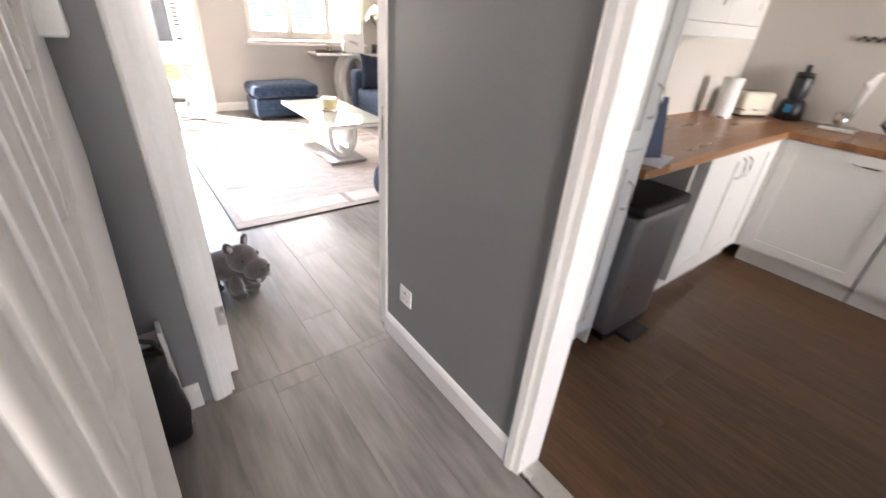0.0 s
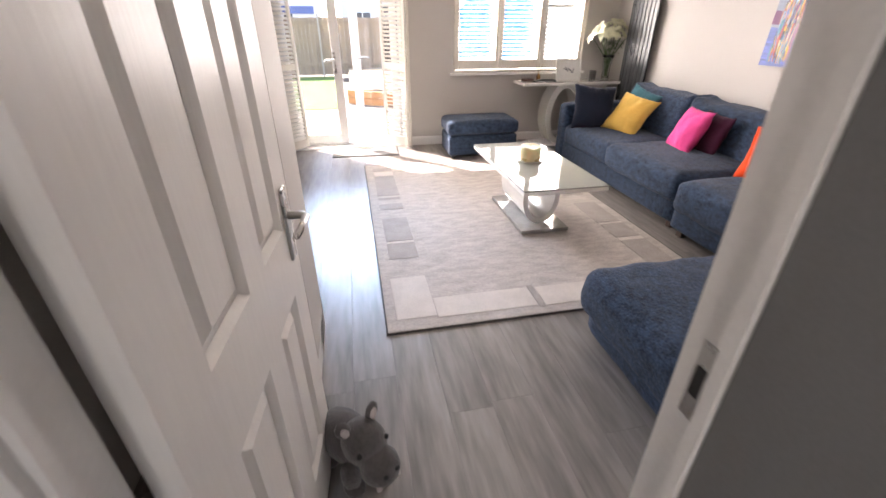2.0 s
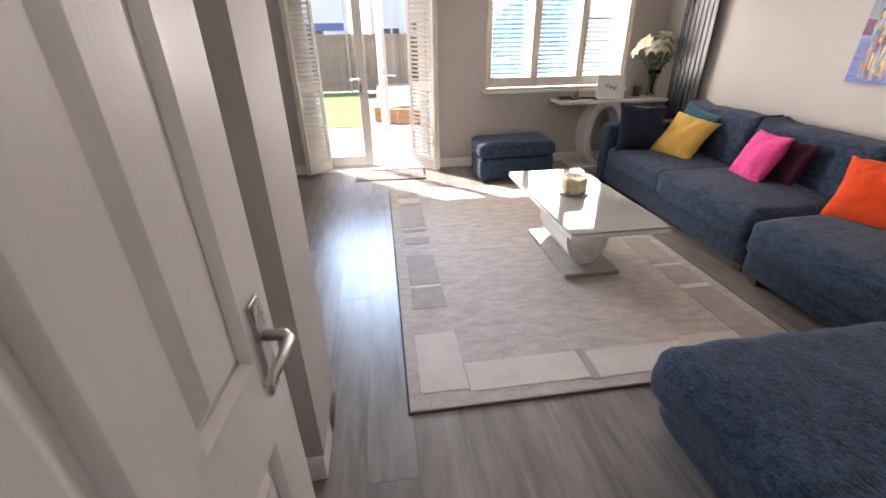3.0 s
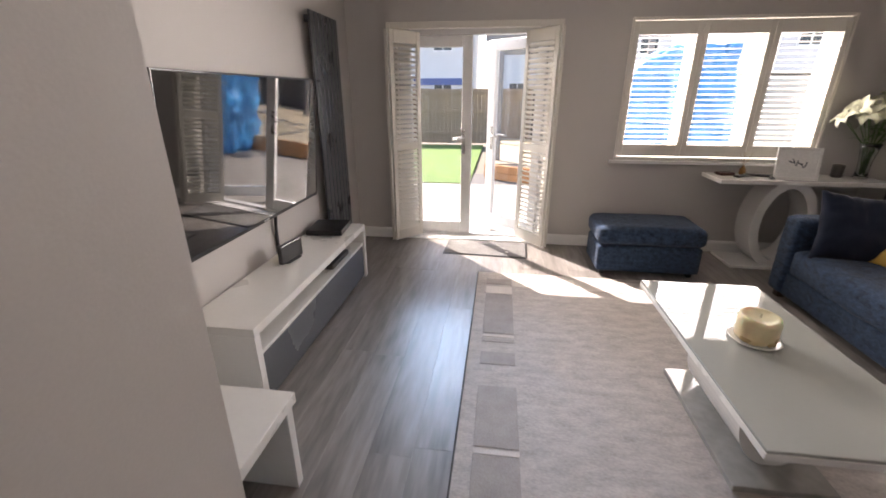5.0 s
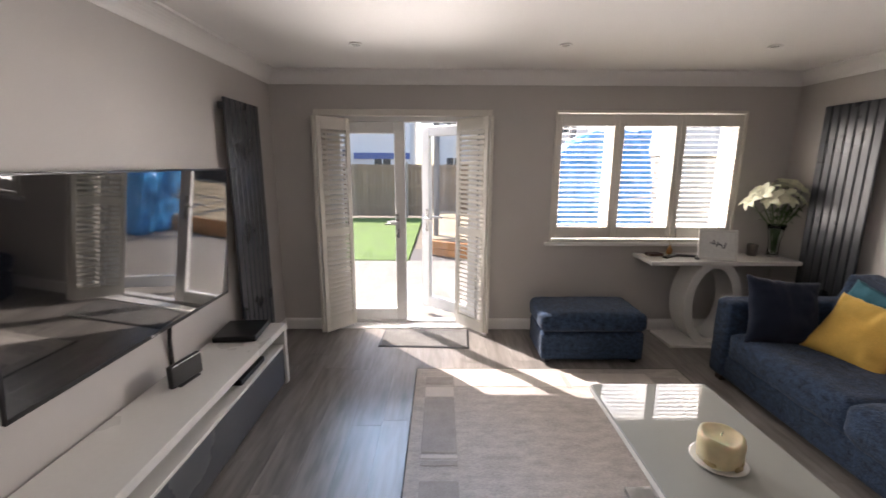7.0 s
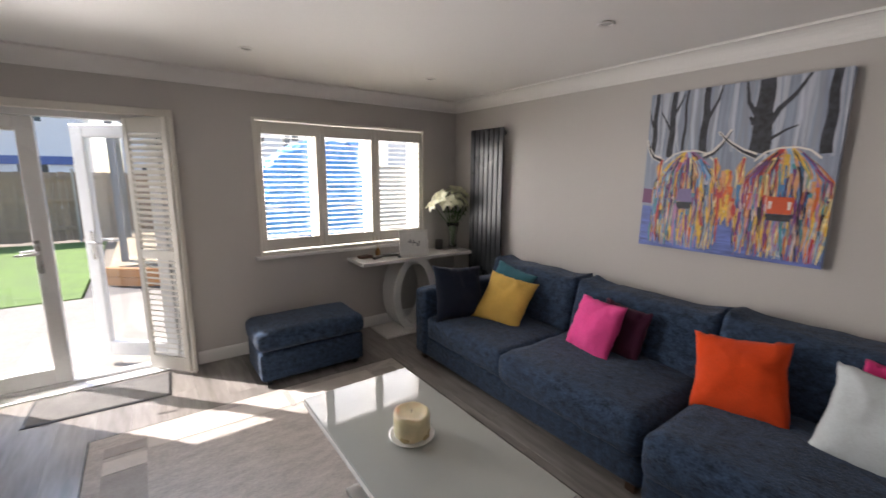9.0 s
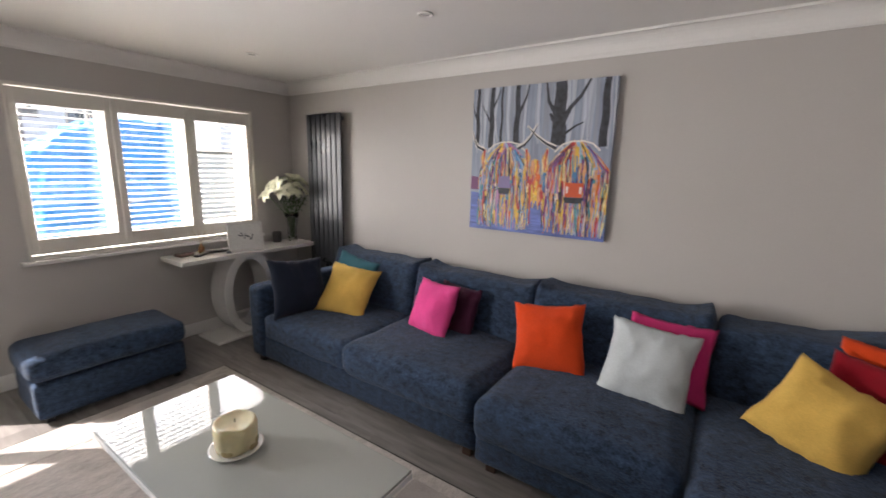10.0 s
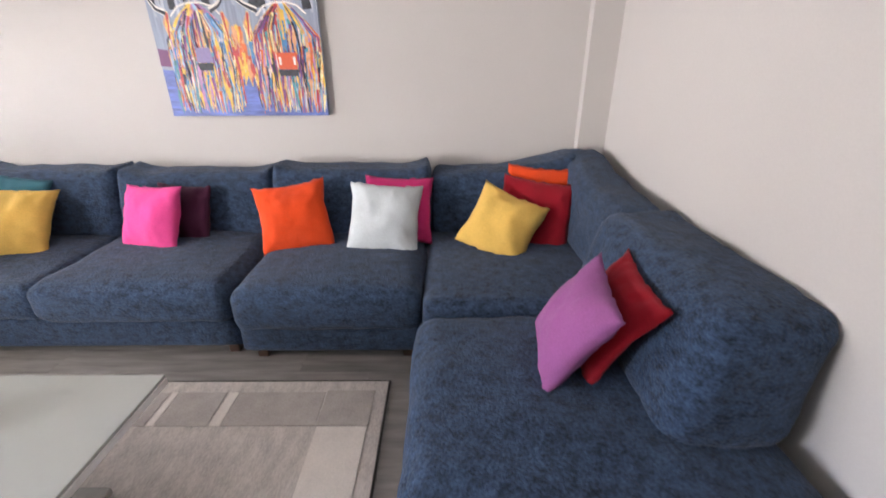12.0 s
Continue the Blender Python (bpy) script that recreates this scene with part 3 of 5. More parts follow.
# ---- downlights, switches, sockets ----
def downlight(x, y):
    e = thing("downlight", (x, y, H), "white recessed ceiling downlight, unlit", "downlight", group="ceiling downlights")
    part("bezel", lathe([(0.042, -0.001), (0.045, -0.006), (0.038, -0.009), (0.033, -0.004), (0.030, -0.001)], 28), TRIM, e, smooth=True)
    part("lamp", lathe([(0.0295, -0.0015), (0.026, -0.004), (0.012, -0.005)], 20), mat("frosted lamp face", (0.55, 0.55, 0.53), 0.25), e, smooth=True)


for x in (0.235, 1.655, 3.07):
    for y in (2.64, 4.27, 5.90):
        downlight(x, y)

sk = thing("wall_socket", (0.984, 1.385, 0.30), "white plastic wall socket plate on grey wall", "socket")
part("plate", boxes((-0.009, 0, -0.043, 0.043, -0.043, 0.043), bevel=0.003), UPVC, sk)
part("switch", boxes((-0.013, -0.009, -0.03, -0.012, 0.012, 0.03), bevel=0.001, seg=1), UPVC, sk)
for y0, y1, z0, z1 in ((-0.004, 0.004, 0.012, 0.024), (-0.02, -0.011, -0.02, -0.014), (0.011, 0.02, -0.02, -0.014)):
    part("pin_hole", boxes((-0.0095, -0.0088, y0, y1, z0, z1)), BLACK, sk)


# ---- corner sofa ----
def sofa():
    e = thing("corner_sofa", (2.9, 3.8, 0.0), "large navy chenille corner sofa with chaise and loose back cushions", "sofa")
    off = Vector((2.9, 3.8, 0))
    XS, XT = (1.4, 2.70, 2.90, 3.85, 4.03), (1.42, 2.705, 2.85, 3.79, 3.965)
    YS, YT = (1.6, 2.82, 3.82, 4.89, 5.93, 6.115), (1.58, 2.79, 3.757, 4.765, 5.68, 5.86)

    def fitted(bm):
        for v in bm.verts:
            v.co.x = float(np.interp(v.co.x, XS, XT))
            v.co.y = float(np.interp(v.co.y, YS, YT))
        return moved(bm, Matrix.Translation(-off))

    def p(name, label="", **k):
        bm = soft(*k.pop("box"), **k)
        fitted(bm)
        return part(name, bm, SOFA, e, label, smooth=True)

    # long run under the picture
    p("base", box=(2.95, 4.02, 3.83, 6.09, 0.045, 0.235), r=0.03, crown=0.0, wrinkle=0.003)
    p("base", box=(2.90, 4.02, 2.83, 3.815, 0.045, 0.22), r=0.035, crown=0.0, wrinkle=0.003)
    p("arm", box=(2.93, 4.02, 5.93, 6.115, 0.045, 0.635), r=0.045, crown=0.008, wrinkle=0.003, cuts=14)
    p("back_frame", box=(3.86, 4.03, 2.0, 5.94, 0.20, 0.64), r=0.04, crown=0, wrinkle=0.003, cuts=14)
    p("seat_cushion", box=(2.93, 3.88, 4.88, 5.93, 0.215, 0.42), r=0.055, crown=0.02, cuts=18, seed=1, wrinkle=0.009)
    p("seat_cushion", box=(2.895, 3.88, 3.83, 4.90, 0.215, 0.44), r=0.07, crown=0.03, cuts=18, seed=2, wrinkle=0.009)
    p("seat_cushion", box=(2.85, 3.90, 2.835, 3.815, 0.19, 0.435), r=0.075, crown=0.025, cuts=18, seed=3, wrinkle=0.009)
    p("back_cushion", box=(3.60, 3.88, 4.89, 5.95, 0.41, 0.81), r=0.06, crown=0.012, ears=0.05, cuts=16, seed=4, lean=(0.10, 0), wrinkle=0.012)
    p("back_cushion", box=(3.58, 3.87, 3.84, 4.87, 0.42, 0.80), r=0.06, crown=0.012, ears=0.05, cuts=16, seed=5, lean=(0.10, 0), wrinkle=0.012)
    p("back_cushion", box=(3.57, 3.87, 2.81, 3.83, 0.42, 0.82), r=0.06, crown=0.012, ears=0.05, cuts=16, seed=6, lean=(0.10, 0), wrinkle=0.012)
    # corner
    p("base", box=(2.70, 4.02, 1.68, 2.815, 0.045, 0.22), r=0.03, crown=0, wrinkle=0.003)
    p("seat_cushion", box=(2.70, 3.90, 1.75, 2.825, 0.20, 0.43), r=0.06, crown=0.02, cuts=18, seed=7)
    bm = soft(3.62, 3.90, 1.86, 2.80, 0.40, 0.80, r=0.06, crown=0.012, cuts=16, seed=8, lean=(0.08, 0), wrinkle=0.012)
    for v in bm.verts:
        v.co.z += 0.12 * max(0, (2.45 - v.co.y) / 0.6) ** 1.5 * max(0, (v.co.z - 0.4) / 0.4)
    part("back_cushion", fitted(bm), SOFA, e, smooth=True)
    # chaise along the other wall
    p("base", box=(1.60, 2.69, 1.68, 2.80, 0.045, 0.20), r=0.04, crown=0, wrinkle=0.004)
    p("seat_cushion", box=(1.545, 2.695, 1.69, 2.85, 0.15, 0.405), r=0.09, crown=0.02, cuts=26, seed=9, wrinkle=0.013)
    p("back_frame", box=(2.02, 3.9, 1.665, 1.80, 0.20, 0.60), r=0.04, crown=0, wrinkle=0.003, cuts=14)
    bm = soft(2.90, 3.92, 1.70, 1.98, 0.41, 0.82, r=0.07, crown=0.012, cuts=16, seed=10, lean=(0, -0.02), wrinkle=0.014)
    for v in bm.verts:
        v.co.z += 0.10 * max(0, (v.co.x - 3.3) / 0.6) * max(0, (v.co.z - 0.41) / 0.4)
    part("back_cushion", fitted(bm), SOFA, e, smooth=True)
    p("back_cushion", box=(1.92, 2.93, 1.71, 2.10, 0.375, 0.80), r=0.09, crown=0.02, ears=0.02, cuts=18, seed=11, lean=(0.07, -0.11), wrinkle=0.015)
    wood = mat("dark wooden sofa foot", (0.05, 0.025, 0.015), 0.4)
    for x, y in ((3.0, 6.03), (3.95, 6.03), (3.0, 3.9), (2.96, 3.72), (2.96, 2.92), (3.95, 3.8), (2.6, 2.72), (1.68, 2.72), (1.68, 1.78), (2.6, 1.78), (3.9, 1.8)):
        part("foot", fitted(moved(boxes((-0.03, 0.03, -0.03, 0.03, 0.0, 0.06), bevel=0.006), Matrix.Translation((x, y, 0)))), wood, e, "small dark wooden foot")


sofa()


def scatter(label, material, at, size, rz, back, roll=0.0, thick=0.15, seed=0, group="scatter cushions", h=None):
    """A cushion standing at at (its middle), its face turned by rz, leaning back by back degrees, rolled in its plane."""
    ob = part("scatter_cushion", cushion_mesh(size, h or size, thick, seed, dent=0.06 if seed % 3 == 0 else 0.0), material, smooth=True)
    ob.matrix_basis = pose(*at, 0, 0, rz) @ pose(0, 0, 0, -back, 0, 0) @ pose(0, 0, 0, 0, roll, 0)
    return tagged(ob, label, "cushion", group)


scatter("square mustard yellow cotton cushion on navy sofa", C_YELLOW, (3.37, 5.24, 0.585), 0.44, -70, 36, 8, seed=1)
scatter("teal patterned cushion tucked behind a yellow one", C_TEAL, (3.52, 5.36, 0.625), 0.42, -80, 22, 12, seed=2, thick=0.10)
scatter("navy scatter cushion leaning on sofa arm", C_NAVY, (3.12, 5.53, 0.62), 0.46, -8, 20, 5, seed=3, thick=0.17)
scatter("bright pink cotton cushion on navy sofa", C_PINK, (3.40, 4.42, 0.60), 0.40, -104, 24, -2, seed=4)
scatter("dark plum cushion behind a pink one", C_PLUM, (3.50, 4.29, 0.59), 0.37, -98, 18, 2, seed=5, thick=0.11)
scatter("bright orange cotton cushion on navy sofa", C_ORANGE, (3.40, 3.58, 0.60), 0.42, -84, 25, -8, seed=6)
scatter("pale grey cotton cushion on navy sofa", C_WHITE, (3.39, 3.045, 0.595), 0.43, -88, 32, 5, seed=7)
scatter("magenta cushion half hidden behind a pale one", C_MAGENTA, (3.51, 2.97, 0.61), 0.42, -86, 28, 3, seed=8, thick=0.10)
scatter("yellow cotton cushion tipped on sofa corner", C_YELLOW, (3.34, 2.36, 0.575), 0.41, -98, 36, 24, seed=9)
scatter("deep red cushion in the sofa corner", C_RED, (3.46, 2.15, 0.58), 0.46, -104, 24, 6, seed=10, thick=0.13)
scatter("orange cushion behind a red one in corner", C_ORANGE, (3.58, 2.09, 0.63), 0.45, -98, 18, 3, seed=11, thick=0.10)
scatter("mauve cotton cushion tipped on the chaise", C_PURPLE, (2.33, 2.24, 0.59), 0.41, 174, 30, 6, seed=12)
scatter("deep red cushion behind mauve one on chaise", C_RED, (2.37, 2.10, 0.585), 0.41, 178, 30, 5, seed=13, thick=0.12)

# ---- footstool ----
ot = thing("footstool", (1.625, 5.99, 0), "navy chenille storage footstool with lid", "footstool")
part("body", soft(0.0, 0.83, 0.0, 0.47, 0.035, 0.27, r=0.03, crown=0.0, wrinkle=0.003), SOFA, ot, smooth=True)
part("lid", soft(-0.01, 0.84, -0.01, 0.48, 0.272, 0.43, r=0.05, crown=0.02, wrinkle=0.004, cuts=16), SOFA, ot, smooth=True)
for x in (0.06, 0.77):
    for y in (0.06, 0.41):
        part("foot", boxes((x - 0.02, x + 0.02, y - 0.02, y + 0.02, 0.0, 0.045), bevel=0.004), BLACK, ot)

# ---- rug ----
rug = thing("rug", (0.625, 2.958, 0.0), "pale beige rug with taupe and cream block border", "rug")
RW, RL = 2.06, 2.95
part("woven_field", boxes((0.008, RW - 0.008, 0.008, RL - 0.008, 0.001, 0.013), bevel=0.004), RUG, rug)
part("binding", boxes((0, 0.008, 0, RL, 0.001, 0.010), (RW - 0.008, RW, 0, RL, 0.001, 0.010), (0.008, RW - 0.008, 0, 0.008, 0.001, 0.010), (0.008, RW - 0.008, RL - 0.008, RL, 0.001, 0.010)), RUG_EDGE, rug)


def rug_block(x0, x1, y0, y1, material, label):
    part("block", boxes((x0, x1, y0, y1, 0.0131, 0.0165), bevel=0.0012, seg=1), material, rug, label)


# side borders of taupe blocks of mixed lengths with cream bars between them
for x0 in (0.085, RW - 0.285):
    for y0, y1, shade in ((0.76, 0.985, 0), (0.99, 1.02, 1), (1.03, 1.44, 0), (1.63, 1.75, 0), (1.86, 1.90, 0), (1.915, 1.945, 1), (1.96, 2.52, 0), (2.53, 2.66, 1), (2.70, 2.80, 0)):
        rug_block(x0, x0 + 0.20, y0, y1, (RUG_DARK, RUG_LIGHT)[shade], ("taupe woven block", "cream woven block")[shade])
rug_block(0.065, 0.285, 0.10, 0.52, RUG_LIGHT, "cream woven block")
rug_block(0.29, 0.865, 0.08, 0.265, RUG_LIGHT, "cream woven block")
rug_block(0.87, 0.905, 0.06, 0.28, RUG_DARK, "taupe woven block")
rug_block(0.91, 1.435, 0.07, 0.255, RUG_LIGHT, "cream woven block")
rug_block(1.44, 1.77, 0.07, 0.285, RUG_LIGHT, "cream woven block")
rug_block(1.775, RW - 0.075, 0.065, 0.29, RUG_DARK, "taupe woven block")
rug_block(1.775, RW - 0.085, 0.295, 0.70, RUG_DARK, "taupe woven block")
rug_block(1.775, RW - 0.085, 0.705, 0.75, RUG_LIGHT, "cream woven block")
rug_block(0.29, 1.10, RL - 0.28, RL - 0.09, RUG_LIGHT, "cream woven block")
rug_block(1.105, 1.14, RL - 0.30, RL - 0.07, RUG_DARK, "taupe woven block")
rug_block(1.145, RW - 0.30, RL - 0.28, RL - 0.09, RUG_LIGHT, "cream woven block")

dm = thing("door_mat", (0.262, 6.32, 0.0), "grey rectangular ribbed door mat", "door mat", rz=-2.5)
part("ribbed_field", boxes((0.015, 0.79, 0.015, 0.385, 0.002, 0.011), bevel=0.003), MATM, dm)
part("border", boxes((0, 0.015, 0, 0.40, 0.001, 0.007), (0.79, 0.805, 0, 0.40, 0.001, 0.007), (0.015, 0.79, 0, 0.015, 0.001, 0.007), (0.015, 0.79, 0.385, 0.40, 0.001, 0.007)), BLACK, dm)


# ---- coffee table ----
def band(pts, thick, width, material, parent, name):
    """A bent board: a centre line of (x, z) with a thickness, width along y."""
    bm = bmesh.new()
    rows = []
    n = len(pts)
    for i, (x, z) in enumerate(pts):
        ax, az = pts[max(i - 1, 0)]
        bx, bz = pts[min(i + 1, n - 1)]
        d = Vector((bx - ax, 0, bz - az)).normalized()
        nx, nz = -d.z * thick / 2, d.x * thick / 2
        rows.append([bm.verts.new((x + nx, -width / 2, z + nz)), bm.verts.new((x + nx, width / 2, z + nz)), bm.verts.new((x - nx, width / 2, z - nz)), bm.verts.new((x - nx, -width / 2, z - nz))])
    for a, b in zip(rows, rows[1:]):
        for k in range(4):
            bm.faces.new((a[k], a[(k + 1) % 4], b[(k + 1) % 4], b[k]))
    bm.faces.new(rows[0][::-1])
    bm.faces.new(rows[-1])
    bmesh.ops.recalc_face_normals(bm, faces=bm.faces[:])
    return part(name, bm, material, parent)


ct = thing("coffee_table", (1.908, 4.268, 0.017), "white high-gloss coffee table with curved pedestal", "coffee table")
part("tabletop", boxes((-0.305, 0.305, -0.615, 0.615, 0.405, 0.430), bevel=0.004), SATINW, ct)
part("glass_top", boxes((-0.303, 0.303, -0.613, 0.613, 0.4305, 0.443), bevel=0.003), mat("pale back-painted glass", (0.36, 0.37, 0.345), 0.03, bump=0, coat=0.0, dark=0.99, light=1.01, rough_var=0.01), ct, "pale grey glossy glass top")
STONEGL = mat("polished grey stone", (0.30, 0.295, 0.28), 0.06, bump=0, coat=1.0, dark=0.85, light=1.12, grain=25, blotch=6, rough_var=0.02)
part("base_plate", boxes((-0.19, 0.19, -0.372, 0.372, 0.0, 0.030), bevel=0.004), STONEGL, ct, "polished grey stone base")
arc = [(0.128 * math.sin(a), 0.235 - 0.19 * math.cos(a)) for a in [k * math.pi / 24 - math.pi / 2 for k in range(25)]]
arc = [(-0.14, 0.405), (-0.132, 0.32)] + arc + [(0.132, 0.32), (0.14, 0.405)]
band(arc, 0.04, 0.50, GLOSSW, ct, "curved_leg")
cd = thing("candle", (1.898, 4.298, 0.460), "fat cream candle with worn wax on a white plate", "candle")
part("plate", lathe([(0.05, 0.0), (0.085, 0.003), (0.098, 0.010), (0.101, 0.014), (0.094, 0.012), (0.06, 0.008)], 32), GLOSSW, cd, smooth=True)
wax = mat("cream candle wax", (0.66, 0.58, 0.36), 0.45, dark=0.8, light=1.1, grain=20, blotch=9, bump=0.15)
wax.node_tree.nodes["Principled BSDF"].inputs["Subsurface Weight"].default_value = 0.2
BURNT = mat("burnt brown wax", (0.40, 0.32, 0.16), 0.5)
bm = lathe([(0.070, 0.009), (0.079, 0.016), (0.081, 0.035), (0.079, 0.06), (0.080, 0.085), (0.076, 0.098), (0.070, 0.102), (0.060, 0.099), (0.035, 0.093), (0.008, 0.091)], 40)
for v in bm.verts:
    v.co += noise.noise_vector(v.co * 14) * 0.006
    if v.co.z > 0.07:
        v.co.z += 0.010 * noise.noise(v.co * 9) + 0.05 * v.co.y
moved(bm, Matrix.Diagonal((1, 1, 1.2, 1)))
part("wax", bm, wax, cd, smooth=True)
part("wick", rod([(0, 0, 0.104), (0.003, 0.001, 0.128)], 0.0018, 6), BLACK, cd)
r4 = random.Random(5)
for k in range(6):
    a, z, w = r4.uniform(-2.6, 0.3), r4.uniform(0.016, 0.04), r4.uniform(0.012, 0.024)
    bm = bmesh.new()
    bmesh.ops.create_uvsphere(bm, u_segments=10, v_segments=6, radius=1)
    part("wax_stain", moved(bm, pose(0.0785 * math.cos(a), 0.0785 * math.sin(a), z, 0, 0, math.degrees(a)) @ Matrix.Diagonal((0.0045, w, w * 0.6, 1))), BURNT, cd, "burnt brown wax", smooth=True)

# ---- console table by the window ----
co = thing("console_table", (3.275, 6.50, 0.0), "white gloss console table on an oval ring pedestal", "console table")
bm = bmesh.new()
outline = [(-0.655, -0.17), (0.655, -0.17), (0.655, 0.20), (-0.655, 0.20)]
a = [bm.verts.new((x, y, 0.745)) for x, y in outline]
b = [bm.verts.new((x, y, 0.78)) for x, y in outline]
for k in range(4):
    bm.faces.new((a[k], a[(k + 1) % 4], b[(k + 1) % 4], b[k]))
bm.faces.new(a[::-1])
bm.faces.new(b)
bmesh.ops.bevel(bm, geom=bm.edges[:], offset=0.004, segments=2, affect="EDGES")
part("tabletop", bm, GLOSSW, co)
part("base_plate", boxes((-0.43, 0.40, -0.19, 0.17, 0.0, 0.025), bevel=0.004), GLOSSW, co)
ring = [(0.215 * math.sin(a), 0.385 - 0.36 * math.cos(a)) for a in [k * 2 * math.pi / 48 for k in range(49)]]
r1 = band(ring, 0.075, 0.24, GLOSSW, co, "oval_ring")
r1.location.x = -0.055

fr = thing("picture_frame", (3.22, 6.40, 0.781), "white framed print leaning on a console table", "picture frame", rz=-14)
fm = pose(0, 0, 0, -12) @ Matrix.Diagonal((0.80, 1, 0.85, 1))
part("frame", moved(boxes((-0.19, -0.165, -0.012, 0.012, 0, 0.31), (0.165, 0.19, -0.012, 0.012, 0, 0.31), (-0.165, 0.165, -0.012, 0.012, 0, 0.025), (-0.165, 0.165, -0.012, 0.012, 0.285, 0.31), bevel=0.002, seg=1), fm), GLOSSW, fr)
part("print", moved(boxes((-0.165, 0.165, -0.006, 0.0, 0.025, 0.285)), fm), mat("white print paper", (0.75, 0.75, 0.73), 0.4, bump=0), fr)
ink = join(*[moved(boxes((-0.022 * (1 + (k % 3) * 0.3), 0.022, -0.0075, -0.006, -0.006, 0.006)), fm @ pose(-0.06 + 0.025 * k, 0, 0.17 - 0.008 * k + 0.012 * (k % 2), 0, 25 + 40 * (k % 3), 0)) for k in range(6)])
part("ink_marks", ink, mat("grey blue ink", (0.08, 0.09, 0.11), 0.5, bump=0), fr)

vs = thing("flower_vase", (3.815, 6.55, 0.781), "clear glass vase of white lilies", "vase")
part("vase", lathe([(0.045, 0.0), (0.05, 0.004), (0.043, 0.06), (0.045, 0.14), (0.06, 0.24), (0.075, 0.29), (0.071, 0.29), (0.055, 0.235), (0.04, 0.14), (0.038, 0.06), (0.03, 0.02)], 28), VASEG, vs, smooth=True)
stemm = mat("green stems", (0.06, 0.12, 0.03), 0.5)
petal = mat("white lily petal", (0.80, 0.80, 0.60), 0.55, dark=0.85, light=1.1, grain=30, blotch=18, bump=0.05, island=True, rand=0.12)
leafm = mat("dark green leaf", (0.05, 0.10, 0.025), 0.45, island=True, rand=0.2)
r2 = random.Random(9)
heads = []
for k in range(23):
    a, rad = k * 2.4, 0.05 + 0.20 * math.sqrt(k / 23)
    heads.append(Vector((rad * math.cos(a) * 1.15, rad * math.sin(a) * 0.55, 0.47 + 0.16 * (1 - (rad / 0.28) ** 2) + r2.uniform(-0.05, 0.05))))
stem_bm = join(*[rod([(r2.uniform(-0.02, 0.02), r2.uniform(-0.02, 0.02), 0.03), (h.x * 0.2, h.y * 0.2, 0.27), (h.x, h.y, h.z)], 0.003, 5) for h in heads])
part("stems", stem_bm, stemm, vs, smooth=True)


def petal_bm(length, width, curl):
    bm = bmesh.new()
    rows = []
    for i in range(6):
        t = i / 5
        w = width * math.sin(math.pi * (0.12 + 0.88 * t) ** 0.8) * 0.5 + 0.001
        y = length * (t - 0.25 * curl * t * t)
        z = length * (0.55 * t - curl * 0.75 * t * t)
        rows.append([bm.verts.new((-w, y, z + w * 0.3)), bm.verts.new((0, y, z)), bm.verts.new((w, y, z + w * 0.3))])
    for a, b in zip(rows, rows[1:]):
        for k in range(2):
            bm.faces.new((a[k], a[k + 1], b[k + 1], b[k]))
    return bm


for h in heads:
    d = Vector((h.x, h.y, 0.16 + r2.uniform(-0.1, 0.1))).normalized()
    q = d.to_track_quat("Z", "Y").to_matrix().to_4x4()
    fl = join(*[moved(petal_bm(r2.uniform(0.095, 0.13), 0.06, r2.uniform(0.5, 1.0)), Matrix.Translation(h) @ q @ pose(0, 0, 0, 0, 0, 60 * k + r2.uniform(-8, 8))) for k in range(6)])
    part("lily_flower", fl, petal, vs, "white lily bloom", smooth=True)
lf = join(*[moved(petal_bm(r2.uniform(0.09, 0.14), 0.03, 0.9), Matrix.Translation((r2.uniform(-0.08, 0.08), r2.uniform(-0.06, 0.06), r2.uniform(0.30, 0.46))) @ pose(0, 0, 0, 0, 0, 37 * k)) for k in range(22)])
part("leaves", lf, leafm, vs, smooth=True)
pt = thing("candle_holder", (3.665, 6.60, 0.781), "small dark grey candle pot on console table", "pot")
part("pot", lathe([(0.038, 0), (0.042, 0.004), (0.045, 0.10), (0.043, 0.105), (0.038, 0.10), (0.036, 0.03)], 24), mat("dark grey ceramic", (0.07, 0.065, 0.06), 0.45), pt, smooth=True)


def gadget(name, x, y, rz, size, label, material, category, screen=False):
    e = thing(name, (x, y, 0.781), label, category, rz=rz)
    w, d, h = size
    part("body", boxes((-w / 2, w / 2, -d / 2, d / 2, 0, h), bevel=min(h * 0.4, 0.006)), material, e)
    part("buttons", boxes(*[(-w / 2 + 0.012 + 0.018 * k, -w / 2 + 0.022 + 0.018 * k, -0.006, 0.006, h, h + 0.0015) for k in range(max(2, int(w / 0.03)))]), GREYGL, e)


gadget("remote_control", 2.86, 6.50, 35, (0.17, 0.045, 0.02), "black remote control on console table", BLACK, "remote control")
gadget("remote_control", 3.00, 6.54, -18, (0.18, 0.042, 0.02), "black remote control on console table", BLACK, "remote control")
gadget("wallet", 2.76, 6.58, 12, (0.13, 0.09, 0.025), "brown folded wallet on console table", mat("brown leather", (0.07, 0.03, 0.02), 0.5), "wallet")
gadget("remote_control", 3.08, 6.46, 60, (0.14, 0.04, 0.018), "small grey remote control on console table", GREYGL, "remote control")
kn = thing("reed_diffuser", (2.93, 6.64, 0.781), "small amber glass diffuser with reeds", "diffuser")
part("bottle", lathe([(0.022, 0), (0.026, 0.004), (0.026, 0.045), (0.012, 0.06), (0.012, 0.075)], 18), mat("amber glass", (0.28, 0.15, 0.05), 0.15), kn, smooth=True)
